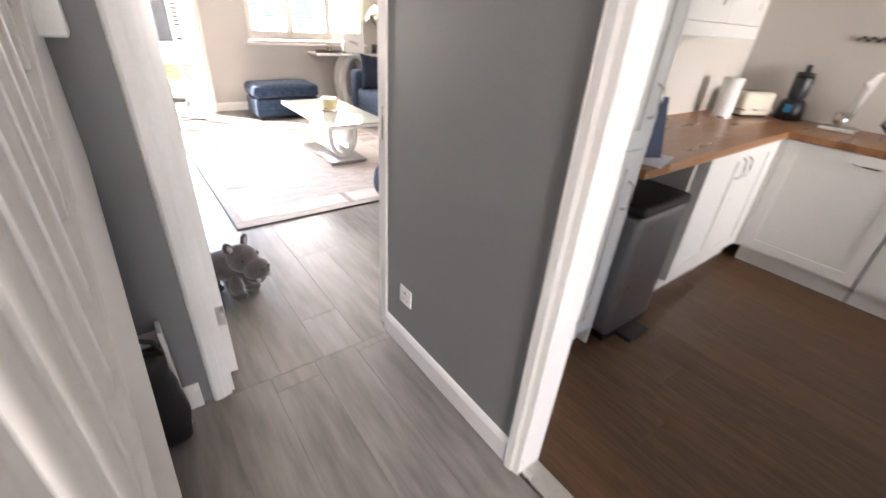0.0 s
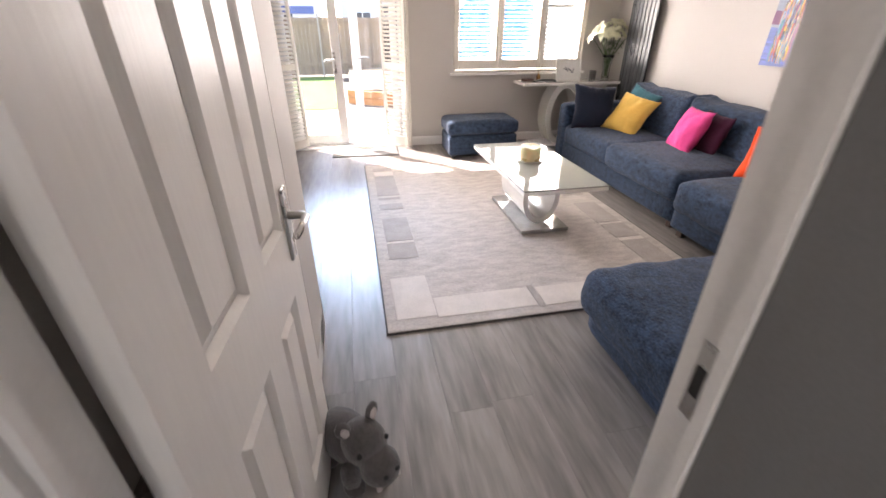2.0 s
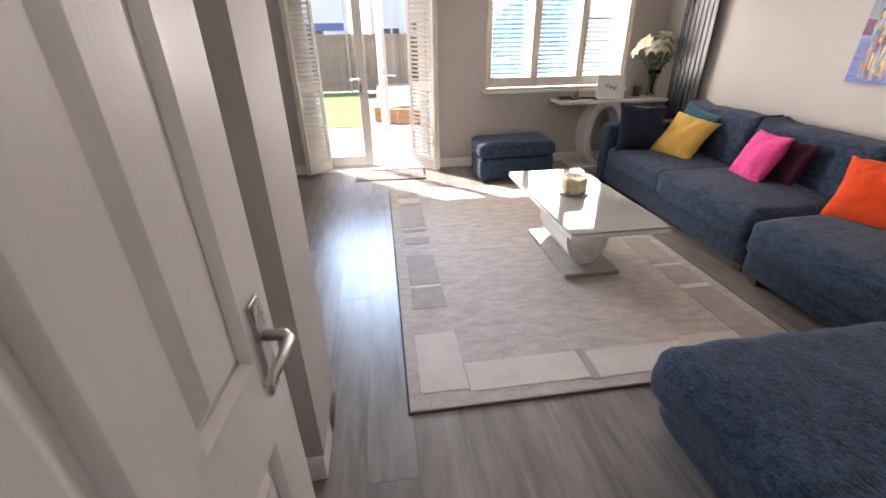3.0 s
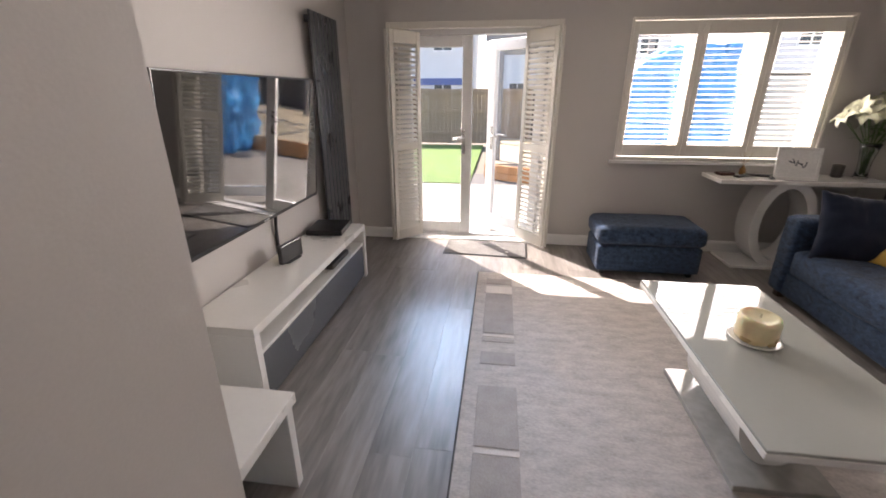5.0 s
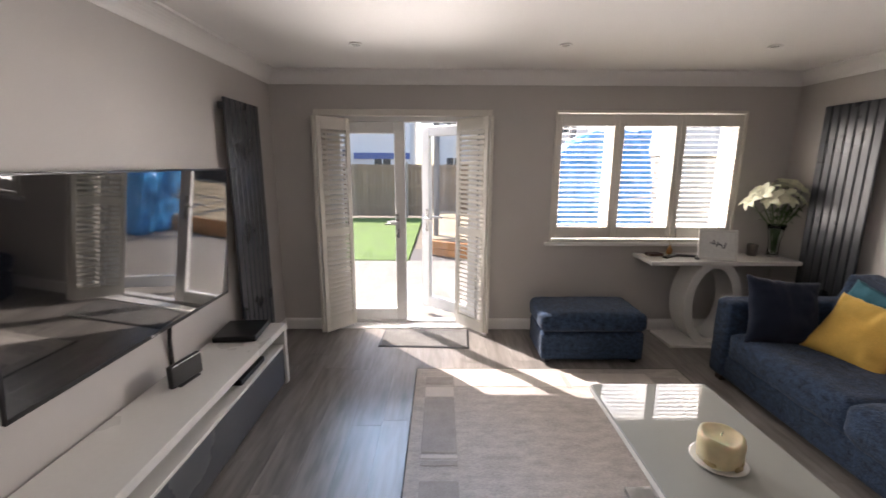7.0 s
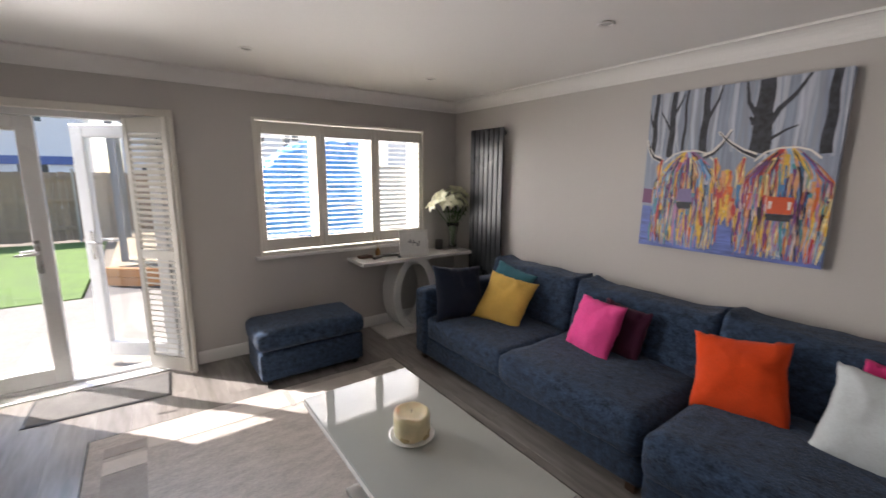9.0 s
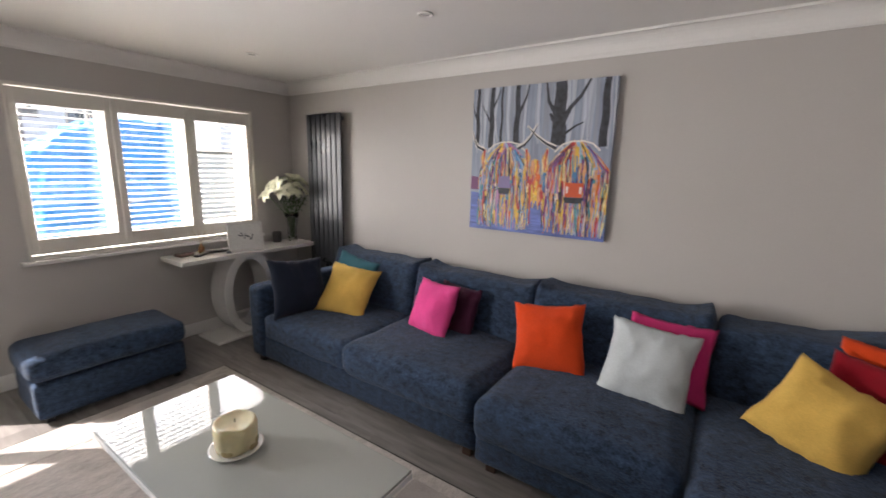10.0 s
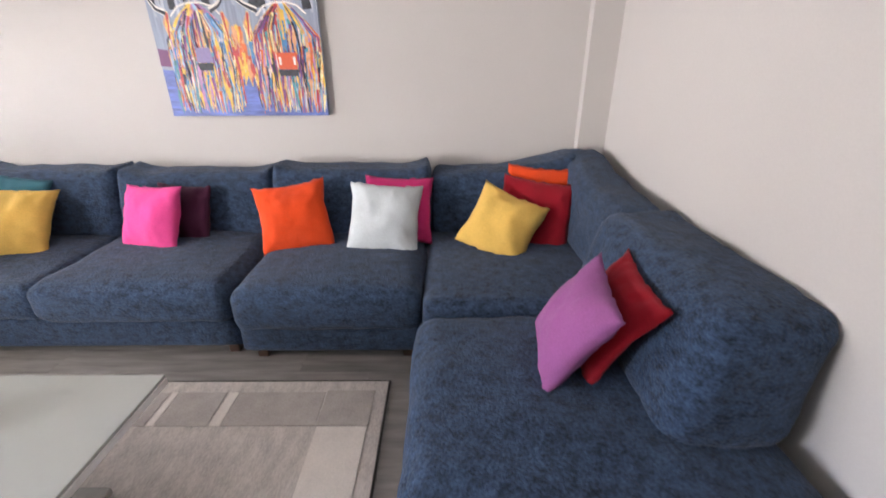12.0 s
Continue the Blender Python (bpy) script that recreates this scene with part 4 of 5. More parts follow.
for k in range(5):
    part("reed", rod([(0, 0, 0.06), (0.05 * math.cos(k * 1.3), 0.05 * math.sin(k * 1.3), 0.19)], 0.0015, 5), mat("pale reed", (0.45, 0.33, 0.18), 0.7), kn)


# ---- upright radiators ----
def radiator(at, rz, width, height, n, label):
    e = thing("radiator", at, label, "radiator", rz=rz)
    w = width / n
    for k in range(n):
        part("panel", boxes((k * w + 0.004, (k + 1) * w - 0.004, -0.075, -0.055, 0, height), bevel=0.006), ANTHRA, e)
    for z in (0.03, height - 0.07):
        part("header", boxes((0.01, width - 0.01, -0.055, -0.02, z, z + 0.04), bevel=0.008), ANTHRA, e)
    for z in (0.05, height - 0.06):
        for x in (0.06, width - 0.09):
            part("bracket", boxes((x, x + 0.03, -0.02, -0.001, z - 0.012, z + 0.012)), ANTHRA, e)
    part("valve", lathe([(0.011, -0.10), (0.011, -0.03), (0.016, -0.02), (0.016, 0.01)], 14, (0.05, -0.04, 0.02)), CHROME, e, smooth=True)
    part("pipe", rod([(0.05, -0.04, -0.08), (0.05, -0.04, -at[2] + 0.001)], 0.0075, 10), CHROME, e, smooth=True)


radiator((XR, 6.382, 0.30), -90, 0.50, 1.755, 7, "tall anthracite vertical panel radiator on east wall")
radiator((XL, 5.785, 0.235), 90, 0.53, 1.79, 7, "tall anthracite vertical panel radiator beside television")

# ---- television and stand ----
tv = thing("television", (XL, 4.875, 0.72), "large black flat-screen television on wall bracket", "television")
tv.matrix_basis = pose(XL + 0.062, 4.875, 0.72, 0, 4.8, 0)
TW = 0.745
part("screen", boxes((-0.006, -0.002, -TW + 0.010, TW - 0.010, 0.022, 0.830)), SCREEN, tv, "glossy black glass screen")
part("bezel", boxes((-0.016, 0.0, -TW, -TW + 0.010, 0, 0.84), (-0.016, 0.0, TW - 0.010, TW, 0, 0.84), (-0.016, 0.0, -TW + 0.010, TW - 0.010, 0, 0.022), (-0.016, 0.0, -TW + 0.010, TW - 0.010, 0.830, 0.84), bevel=0.002, seg=1), BLACK, tv)
part("back_shell", boxes((-0.055, -0.008, -0.64, 0.64, 0.05, 0.66), bevel=0.016), BLACK, tv)
part("wall_bracket", boxes((-0.105, -0.05, -0.22, 0.22, 0.34, 0.55)), BLACK, tv)
part("badge", boxes((0.0, 0.002, -0.03, 0.03, 0.006, 0.016)), CHROME, tv, "small silver badge bar")
part("power_cable", rod([(-0.03, 0.16, 0.05), (-0.035, 0.16, -0.10), (-0.03, 0.17, -0.262)], 0.012, 8), BLACK, tv, smooth=True)

st = thing("tv_stand", (-0.475, 4.09, 0.0), "white television stand with grey drop-down drawer front", "tv stand")
SL, SH = 1.65, 0.455
part("top", boxes((-0.205, 0.165, 0, SL, SH - 0.045, SH), bevel=0.003), SATINW, st)
part("side", boxes((-0.205, 0.165, 0, 0.045, 0, SH - 0.045), bevel=0.003), SATINW, st)
part("side", boxes((-0.205, 0.165, SL - 0.045, SL, 0, SH - 0.045), bevel=0.003), SATINW, st)
part("back_panel", boxes((-0.203, -0.19, 0.045, SL - 0.045, 0.0, SH - 0.045)), SATINW, st)
part("shelf", boxes((-0.19, 0.155, 0.045, SL - 0.045, 0.285, 0.305), bevel=0.002, seg=1), SATINW, st)
part("drawer_front", boxes((0.135, 0.153, 0.05, SL - 0.05, 0.02, 0.282), bevel=0.002, seg=1), GREYGL, st, "grey gloss drawer front")
part("plinth", boxes((-0.18, 0.12, 0.045, SL - 0.045, 0.0, 0.02)), GREYGL, st)
bx = thing("set_top_box", (-0.37, 5.28, 0.306), "slim black set-top box inside white stand", "set-top box")
part("body", boxes((-0.10, 0.02, -0.16, 0.16, 0, 0.035), bevel=0.004), BLACK, bx)
part("front_display", boxes((0.02, 0.0215, -0.05, 0.05, 0.012, 0.022)), GREYGL, bx)
ro = thing("wifi_router", (-0.535, 4.915, 0.456), "black upright router on white stand", "router", rz=-10)
part("body", boxes((-0.016, 0.016, -0.105, 0.105, 0.004, 0.125), bevel=0.008), BLACK, ro)
part("foot", boxes((-0.03, 0.03, -0.07, 0.07, 0.0, 0.008), bevel=0.002, seg=1), BLACK, ro)
part("cable", rod([(-0.016, 0.06, 0.03), (-0.07, 0.09, 0.015), (-0.14, 0.16, 0.006)], 0.003, 6), UPVC, ro, "thin white cable")
gc = thing("game_console", (-0.53, 5.53, 0.456), "flat black game console on white stand", "game console", rz=6)
part("body", boxes((-0.13, 0.14, -0.15, 0.15, 0.006, 0.045), bevel=0.006), BLACK, gc)
part("groove", boxes((0.1395, 0.1415, -0.14, 0.14, 0.022, 0.026)), GREYGL, gc)

sd = thing("side_table", (-0.29, 3.415, 0.0), "low white gloss side table with slab ends", "side table")
part("tabletop", boxes((-0.39, 0.345, -0.285, 0.335, 0.385, 0.43), bevel=0.004), SATINW, sd)
part("side", boxes((-0.39, 0.33, -0.28, -0.24, 0, 0.385), bevel=0.003), SATINW, sd)
part("side", boxes((-0.39, 0.33, 0.285, 0.325, 0, 0.385), bevel=0.003), SATINW, sd)
part("back_panel", boxes((-0.39, -0.37, -0.24, 0.285, 0, 0.385)), SATINW, sd)

# ---- panelled cupboard behind the door ----
cb = thing("panelled_cupboard", (-0.04, 2.20, 0.0), "narrow white panelled cupboard with moulded cap behind door", "cupboard")
part("body", boxes((-0.28, 0.25, 0.18, 0.52, 0.0, 1.27), bevel=0.003), TRIM, cb)
part("cap", boxes((-0.29, 0.275, 0.165, 0.532, 1.285, 1.35), bevel=0.010, seg=3), TRIM, cb)
part("cap_moulding", rod([(0.255, 0.17, 1.262), (0.255, 0.525, 1.262)], 0.02, 14), TRIM, cb, smooth=True)
part("door_panel", boxes((0.25, 0.262, 0.185, 0.515, 0.02, 0.14), (0.25, 0.262, 0.185, 0.515, 1.12, 1.232), (0.25, 0.262, 0.185, 0.28, 0.14, 1.12), (0.25, 0.262, 0.42, 0.515, 0.14, 1.12)), TRIM, cb)
sw = thing("light_switch", (0.20, 2.7345, 1.36), "white light switch on grey wall end", "switch")
part("plate", boxes((-0.03, 0.03, -0.008, 0, -0.043, 0.043), bevel=0.003), UPVC, sw)
part("rocker", boxes((-0.008, 0.008, -0.012, -0.008, -0.014, 0.014), bevel=0.001, seg=1), UPVC, sw)


# ---- canvas picture ----
cv = thing("canvas_picture", (XR, 3.958, 1.117), "square canvas painting, bright streaks under grey trees", "painting")
AW, AH = 1.02, 1.03
part("canvas", boxes((-0.04, -0.002, -AW / 2, AW / 2, 0, AH), bevel=0.003), mat("grey blue painted canvas", (0.27, 0.31, 0.40), 0.6, dark=0.75, light=1.3, grain=14, blotch=5, stretch=(1, 7, 0.5), bump=0.15, bump_scale=260), cv)


def stroke(pts, w0, w1, lift):
    """A brush stroke on the canvas: (u, v) from the top left, u to the viewer's right."""
    bm = bmesh.new()
    rows = []
    for i, (u, v) in enumerate(pts):
        a, b = pts[max(i - 1, 0)], pts[min(i + 1, len(pts) - 1)]
        d = Vector((b[0] - a[0], b[1] - a[1])).normalized()
        w = (w0 + (w1 - w0) * i / (len(pts) - 1)) / 2
        x = -0.0405 - lift
        rows.append([bm.verts.new((x, AW / 2 - min(AW, max(0, (u - d.y * w))), AH - min(AH, max(0, v + d.x * w)))), bm.verts.new((x, AW / 2 - min(AW, max(0, (u + d.y * w))), AH - min(AH, max(0, v - d.x * w))))])
    for a, b in zip(rows, rows[1:]):
        bm.faces.new((a[0], a[1], b[1], b[0]))
    return bm


r3 = random.Random(21)
CHARCOAL = mat("charcoal paint", (0.030, 0.032, 0.040), 0.6, dark=0.5, light=1.9, grain=40, blotch=20)
PALE = [mat("pale grey paint", c, 0.6, dark=0.85, light=1.12, grain=14, blotch=5, stretch=(1, 7, 0.5), bump=0.1, bump_scale=260) for c in ((0.50, 0.53, 0.60), (0.40, 0.43, 0.51), (0.30, 0.325, 0.39))]
mist = [[], [], []]
for k in range(46):
    u = r3.uniform(0.01, 1.01)
    mist[k % 3].append(stroke([(u, 0.0), (u + r3.uniform(-0.015, 0.015), 0.22), (u + r3.uniform(-0.02, 0.02), r3.uniform(0.36, 0.46))], r3.uniform(0.01, 0.035), r3.uniform(0.006, 0.02), 0.0002 + 0.00001 * k))
for k in range(3):
    tagged(part("misty_field", join(*mist[k]), PALE[k], cv, "pale grey painted streaks"), kind="stuff")
for u, w, low in ((0.045, 0.030, 0.40), (0.16, 0.036, 0.42), (0.24, 0.017, 0.40), (0.36, 0.040, 0.40), (0.665, 0.088, 0.41), (0.96, 0.046, 0.42)):
    pts = [(u + 0.004 * math.sin(k * 1.3 + u * 9), low * k / 8) for k in range(9)]
    part("painted_trunk", stroke(pts, w * 0.85, w * 1.2, 0.0008), CHARCOAL, cv, "dark painted tree trunk")
for path, w in (([(0.08, 0.12), (0.12, 0.19), (0.155, 0.25)], 0.010), ([(0.225, 0.02), (0.20, 0.08), (0.165, 0.15)], 0.012), ([(0.44, 0.0), (0.425, 0.08), (0.375, 0.19)], 0.014),
                ([(0.565, 0.0), (0.585, 0.12), (0.635, 0.20)], 0.020), ([(0.60, 0.20), (0.62, 0.24), (0.66, 0.26)], 0.024), ([(0.855, 0.0), (0.80, 0.10), (0.735, 0.17), (0.69, 0.26)], 0.024),
                ([(0.83, 0.265), (0.78, 0.285), (0.70, 0.34)], 0.012), ([(0.0, 0.10), (0.012, 0.16), (0.035, 0.22)], 0.010)):
    part("painted_branch", stroke(path, w * 0.6, w * 1.5, 0.0009), CHARCOAL, cv, "dark painted branch")
part("painted_pool", stroke([(0.0, 0.90), (0.5, 0.92), (1.02, 0.90)], 0.30, 0.26, 0.0006), mat("violet blue paint", (0.10, 0.14, 0.40), 0.5, dark=0.5, light=1.8, grain=10, blotch=8, stretch=(1, 1, 6)), cv, "violet blue painted ground")
part("painted_haze", stroke([(0.0, 0.68), (0.10, 0.69), (0.20, 0.70)], 0.10, 0.08, 0.0009), mat("plum paint", (0.16, 0.05, 0.14), 0.5), cv, "plum painted bank")
PAL = ((0.74, 0.47, 0.07), (0.62, 0.13, 0.03), (0.66, 0.33, 0.16), (0.08, 0.22, 0.46), (0.20, 0.05, 0.20), (0.07, 0.28, 0.30), (0.78, 0.66, 0.34), (0.025, 0.02, 0.035), (0.46, 0.22, 0.42), (0.76, 0.60, 0.56), (0.48, 0.05, 0.05), (0.30, 0.45, 0.62))
groups = {k: [] for k in range(len(PAL))}


def strand(cx, s, a, t0, t1, w, c, lift):
    """A long lock of painted hair that fans out from the crown of a mound and hangs down."""
    pts = []
    wob, ph = r3.uniform(0.003, 0.010), r3.uniform(0, 6.3)
    for k in range(8):
        t = t0 + (t1 - t0) * k / 7
        spread = min(1.0, (t / 0.20) ** 0.6)
        v = 0.385 + 0.63 * t + 0.085 * a * a * (1 - t) * min(1.0, t * 7)
        pts.append((cx + a * s * (0.012 + 0.193 * spread) + wob * math.sin(ph + t * 11) * min(1, t * 3), min(1.025, v)))
    groups[c].append(stroke(pts, w, w * 0.25, lift))


for cx, s, seed in ((0.285, 1.0, 3), (0.80, 1.05, 7)):
    for k in range(210):
        a = -1 + 2 * (k + r3.random()) / 210
        strand(cx, s, a, 0.0, r3.uniform(0.55, 1.0), r3.uniform(0.016, 0.030), r3.choices(range(12), (14, 8, 12, 6, 7, 4, 10, 5, 6, 7, 6, 6))[0], 0.0012 + 0.0006 * r3.random())
    for k in range(230):
        a = r3.uniform(-1.02, 1.02)
        t0 = r3.uniform(0.05, 0.80)
        strand(cx, s, a, t0, min(0.99, t0 + r3.uniform(0.16, 0.38)), r3.uniform(0.010, 0.024), r3.choices(range(12), (15, 9, 11, 8, 8, 6, 9, 8, 5, 6, 6, 7))[0], 0.0019 + 0.0008 * r3.random())
    for k in range(60):
        a = r3.uniform(-1, 1)
        t0 = r3.uniform(0.02, 0.6)
        strand(cx, s, a, t0, min(0.99, t0 + r3.uniform(0.2, 0.35)), r3.uniform(0.006, 0.010), r3.choice((7, 4, 7, 3)), 0.0029)
for k in range(46):
    u, v = 0.53 + r3.gauss(0, 0.028), r3.uniform(0.50, 0.74)
    groups[r3.choice((0, 2, 6, 2, 1, 10))].append(stroke([(u, v), (u + r3.uniform(-0.01, 0.01), v + 0.05), (u + r3.uniform(-0.02, 0.02), v + 0.11)], 0.022, 0.006, 0.0022 + 0.0006 * r3.random()))
for u, v, tip in ((0.115, 0.43, -1), (0.445, 0.43, 1), (0.60, 0.43, -1)):
    for k in range(14):
        groups[(0, 2, 6, 10, 0)[k % 5]].append(stroke([(u, v + 0.005 * (k % 3)), (u + tip * 0.006 * (k % 6), v + 0.06), (u + tip * 0.004 * (k % 7) - tip * 0.01, v + 0.15)], 0.016, 0.008, 0.003 + 0.00004 * k))
for k, col in enumerate(PAL):
    tagged(part("brush_stroke_field", join(*groups[k]), mat("oil paint", col, 0.45, dark=0.75, light=1.2, grain=40, blotch=20, bump=0.1), cv, "bright painted streaks"), kind="stuff")
CREAMP = mat("cream paint", (0.78, 0.74, 0.68), 0.45)
for path in ([(0.105, 0.435), (0.05, 0.41), (0.02, 0.36), (0.005, 0.30)], [(0.375, 0.425), (0.43, 0.395), (0.475, 0.34), (0.515, 0.265)], [(0.655, 0.425), (0.58, 0.39), (0.51, 0.34), (0.445, 0.275)]):
    part("painted_curve", stroke(path, 0.036, 0.012, 0.0036), CREAMP, cv, "cream painted curve")
    part("painted_curve", stroke([(u + 0.004, v + 0.006) for u, v in path], 0.020, 0.004, 0.0040), CHARCOAL, cv, "dark painted curve")
for cx in (0.285, 0.80):
    part("painted_arc", stroke([(cx - 0.15, 0.455), (cx - 0.10, 0.405), (cx - 0.04, 0.385), (cx + 0.04, 0.383), (cx + 0.10, 0.40), (cx + 0.15, 0.445)], 0.010, 0.010, 0.0034), CREAMP, cv, "cream painted arc")
SLATEP, ORANGEP = mat("slate violet paint", (0.22, 0.17, 0.36), 0.45), mat("orange red paint", (0.66, 0.10, 0.03), 0.45)
part("painted_patch", stroke([(0.285, 0.625), (0.285, 0.66), (0.285, 0.71)], 0.085, 0.105, 0.0042), SLATEP, cv, "slate painted patch")
part("painted_patch", stroke([(0.285, 0.712), (0.285, 0.73), (0.285, 0.755)], 0.11, 0.08, 0.0042), CHARCOAL, cv, "dark painted patch")
part("painted_patch", stroke([(0.80, 0.655), (0.80, 0.70), (0.80, 0.75)], 0.13, 0.115, 0.0042), ORANGEP, cv, "orange painted patch")
part("painted_patch", stroke([(0.80, 0.752), (0.80, 0.77), (0.80, 0.79)], 0.13, 0.11, 0.0042), CHARCOAL, cv, "dark painted patch")
for u in (0.755, 0.845):
    part("painted_patch", stroke([(u, 0.68), (u, 0.70), (u, 0.725)], 0.018, 0.012, 0.0046), CREAMP, cv, "cream painted dab")


# ---- soft toy by the door ----
def ball(at, r, m=None):
    bm = bmesh.new()
    bmesh.ops.create_uvsphere(bm, u_segments=18, v_segments=12, radius=1)
    for v in bm.verts:
        v.co = Vector(v.co[i] * r[i] for i in range(3)) + noise.noise_vector(v.co * 3 + Vector(at) * 9) * 0.003
    return moved(bm, Matrix.Translation(at) @ (m or Matrix.Identity(4)))


plush = mat("grey plush", (0.078, 0.072, 0.071), 0.95, dark=0.7, light=1.25, grain=90, blotch=20, bump=0.5, bump_scale=260, sheen=0.3, spec=0.1)
PINKISH = mat("pale plush lining", (0.42, 0.37, 0.36), 0.9)


def toy_mesh(*groups):
    """One mesh from groups of shapes, one material each."""
    out = bmesh.new()
    for index, shapes in enumerate(groups):
        me = bpy.data.meshes.new("toy")
        bm = join(*shapes)
        bm.to_mesh(me)
        bm.free()
        n0 = len(out.faces)
        out.from_mesh(me)
        out.faces.ensure_lookup_table()
        for f in out.faces[n0:]:
            f.material_index = index
    return out


furry = [ball((0, 0.05, 0.125), (0.070, 0.105, 0.072)), ball((0, -0.055, 0.195), (0.062, 0.070, 0.066)), ball((0, -0.125, 0.160), (0.056, 0.060, 0.050)), ball((0, -0.115, 0.118), (0.044, 0.048, 0.026)),
         ball((-0.048, -0.035, 0.262), (0.021, 0.010, 0.030), pose(0, 0, 0, -8, -24, 0)), ball((0.048, -0.035, 0.262), (0.021, 0.010, 0.030), pose(0, 0, 0, -8, 24, 0)),
         ball((0, 0.155, 0.165), (0.007, 0.028, 0.007), pose(0, 0, 0, 38))]
for x, y in ((-0.042, -0.03), (0.042, -0.03), (-0.045, 0.105), (0.045, 0.105)):
    furry += [ball((x, y, 0.060), (0.030, 0.033, 0.060)), ball((x, y - 0.012, 0.016), (0.032, 0.038, 0.016))]
beads = [ball((x, -0.100, 0.213), (0.008, 0.007, 0.009)) for x in (-0.045, 0.045)] + [ball((x, -0.178, 0.180), (0.008, 0.005, 0.006)) for x in (-0.02, 0.02)]
lining_shapes = [ball((x, -0.045, 0.260), (0.011, 0.005, 0.018), pose(0, 0, 0, -8, t, 0)) for x, t in ((-0.048, -24), (0.048, 24))] + [ball((x, -0.160, 0.128), (0.011, 0.008, 0.012)) for x in (-0.03, 0.03)]
toy = part("soft_toy", toy_mesh(furry, beads, lining_shapes), plush, smooth=True)
toy.data.materials.append(BLACK)
toy.data.materials.append(PINKISH)
toy.matrix_basis = pose(0.462, 2.24, 0.0, 0, 0, 34) @ Matrix.Scale(1.15, 4)
tagged(toy, "small grey plush soft toy standing beside the door", "soft toy")

# ---- hall: stair balustrade and shoe rack ----
sr = thing("staircase", (0.0, 0.0, 0.0), "white painted staircase rising beside the hall with spindles", "staircase")
part("newel_post", boxes((0.0, 0.13, 1.425, 1.548, 1.285, 2.30), bevel=0.006), TRIM, sr)


def edge_z(y):
    return 1.1 - 0.833 * (1.42 - y)


bm = bmesh.new()
outline = [(1.53, 1.0), (1.53, 1.30), (1.425, 1.42), (-0.30, edge_z(-0.30) + 0.32), (-0.30, 0.0), (0.23, 0.0)]
a = [bm.verts.new((0.045, y, z)) for y, z in outline]
b = [bm.verts.new((0.08, y, z)) for y, z in outline]
for k in range(len(outline)):
    bm.faces.new((a[k], a[(k + 1) % len(outline)], b[(k + 1) % len(outline)], b[k]))
bm.faces.new(a[::-1])
bm.faces.new(b)
bmesh.ops.recalc_face_normals(bm, faces=bm.faces[:])
bmesh.ops.bevel(bm, geom=bm.edges[:], offset=0.004, segments=1, affect="EDGES")
part("string", bm, TRIM, sr)
for k in range(13):
    y = 1.34 - 0.115 * k
    z0 = edge_z(y) + 0.33
    part("spindle", boxes((0.036, 0.068, y - 0.016, y + 0.016, z0 - 0.02, min(z0 + 0.84, H - 0.01)), bevel=0.003, seg=1), TRIM, sr)
part("handrail", moved(boxes((0.02, 0.085, -1.95, 0, -0.03, 0.035), bevel=0.012), pose(0, 1.25, edge_z(1.25) + 1.18) @ pose(0, 0, 0, 39.8)), TRIM, sr)
carpet = mat("grey stair carpet", (0.22, 0.215, 0.21), 0.95, dark=0.8, light=1.2, grain=200, blotch=10, bump=0.4, bump_scale=350)
for k in range(7):
    y = 0.02 + 0.225 * k
    part("tread", boxes((-1.12, 0.034, y - 0.02, y + 0.225, 0.187 * (k + 1) - 0.035, 0.187 * (k + 1)), bevel=0.006), carpet, sr)
    part("riser", boxes((-1.12, 0.034, y, y + 0.018, 0.187 * k, 0.187 * (k + 1) - 0.035)), TRIM, sr)

sh = thing("shoe_rack", (0.065, 1.505, 0.0), "narrow white metal shoe rack against wall", "shoe rack")
part("side_panel", boxes((0.03, 0.045, -0.04, 0.035, 0.0, 0.44), bevel=0.004), TRIM, sh)
part("side_panel", boxes((-0.30, -0.285, -0.04, 0.035, 0.0, 0.44), bevel=0.004), TRIM, sh)
for z in (0.10, 0.25, 0.40):
    part("rail", rod([(-0.285, -0.03, z), (0.03, -0.03, z)], 0.006, 8), CHROME, sh, smooth=True)
    part("shelf", boxes((-0.285, 0.03, -0.025, 0.03, z - 0.006, z + 0.006)), TRIM, sh)
bg = thing("handbag", (0.05, 1.44, 0.0), "black leather handbag hanging by a shoe rack", "bag")
leather = mat("black leather", (0.012, 0.012, 0.014), 0.38, dark=0.7, light=1.4, grain=90, blotch=9, bump=0.25)
part("body", soft(-0.12, 0.055, -0.055, 0.02, 0.0, 0.40, r=0.03, crown=0.01, wrinkle=0.012, cuts=12, seed=3), leather, bg, smooth=True)
part("strap", rod([(-0.09, -0.02, 0.39), (-0.07, -0.02, 0.45), (-0.02, -0.02, 0.475), (0.03, -0.02, 0.45), (0.045, -0.02, 0.39)], 0.008, 8), leather, bg, smooth=True)

# front door, closed, with a glazed panel; assumed, out of view behind the hall fill
fd = tagged(new("door_front"), "assumed white front door with frosted glass panel, out of view", "door", kind="structure")
part("door_leaf", boxes((-0.65, -0.45, -2.68, -2.63, 0.0, 2.1), (0.35, 0.55, -2.68, -2.63, 0.0, 2.1), (-0.45, 0.35, -2.68, -2.63, 0.0, 0.35), (-0.45, 0.35, -2.68, -2.63, 1.95, 2.1), bevel=0.004), UPVC, fd)
g = part("glass_pane", boxes((-0.45, 0.35, -2.66, -2.65, 0.35, 1.95)), glass_mat("frosted glass", (1, 1, 1), 0.3), fd)
g.visible_shadow = False
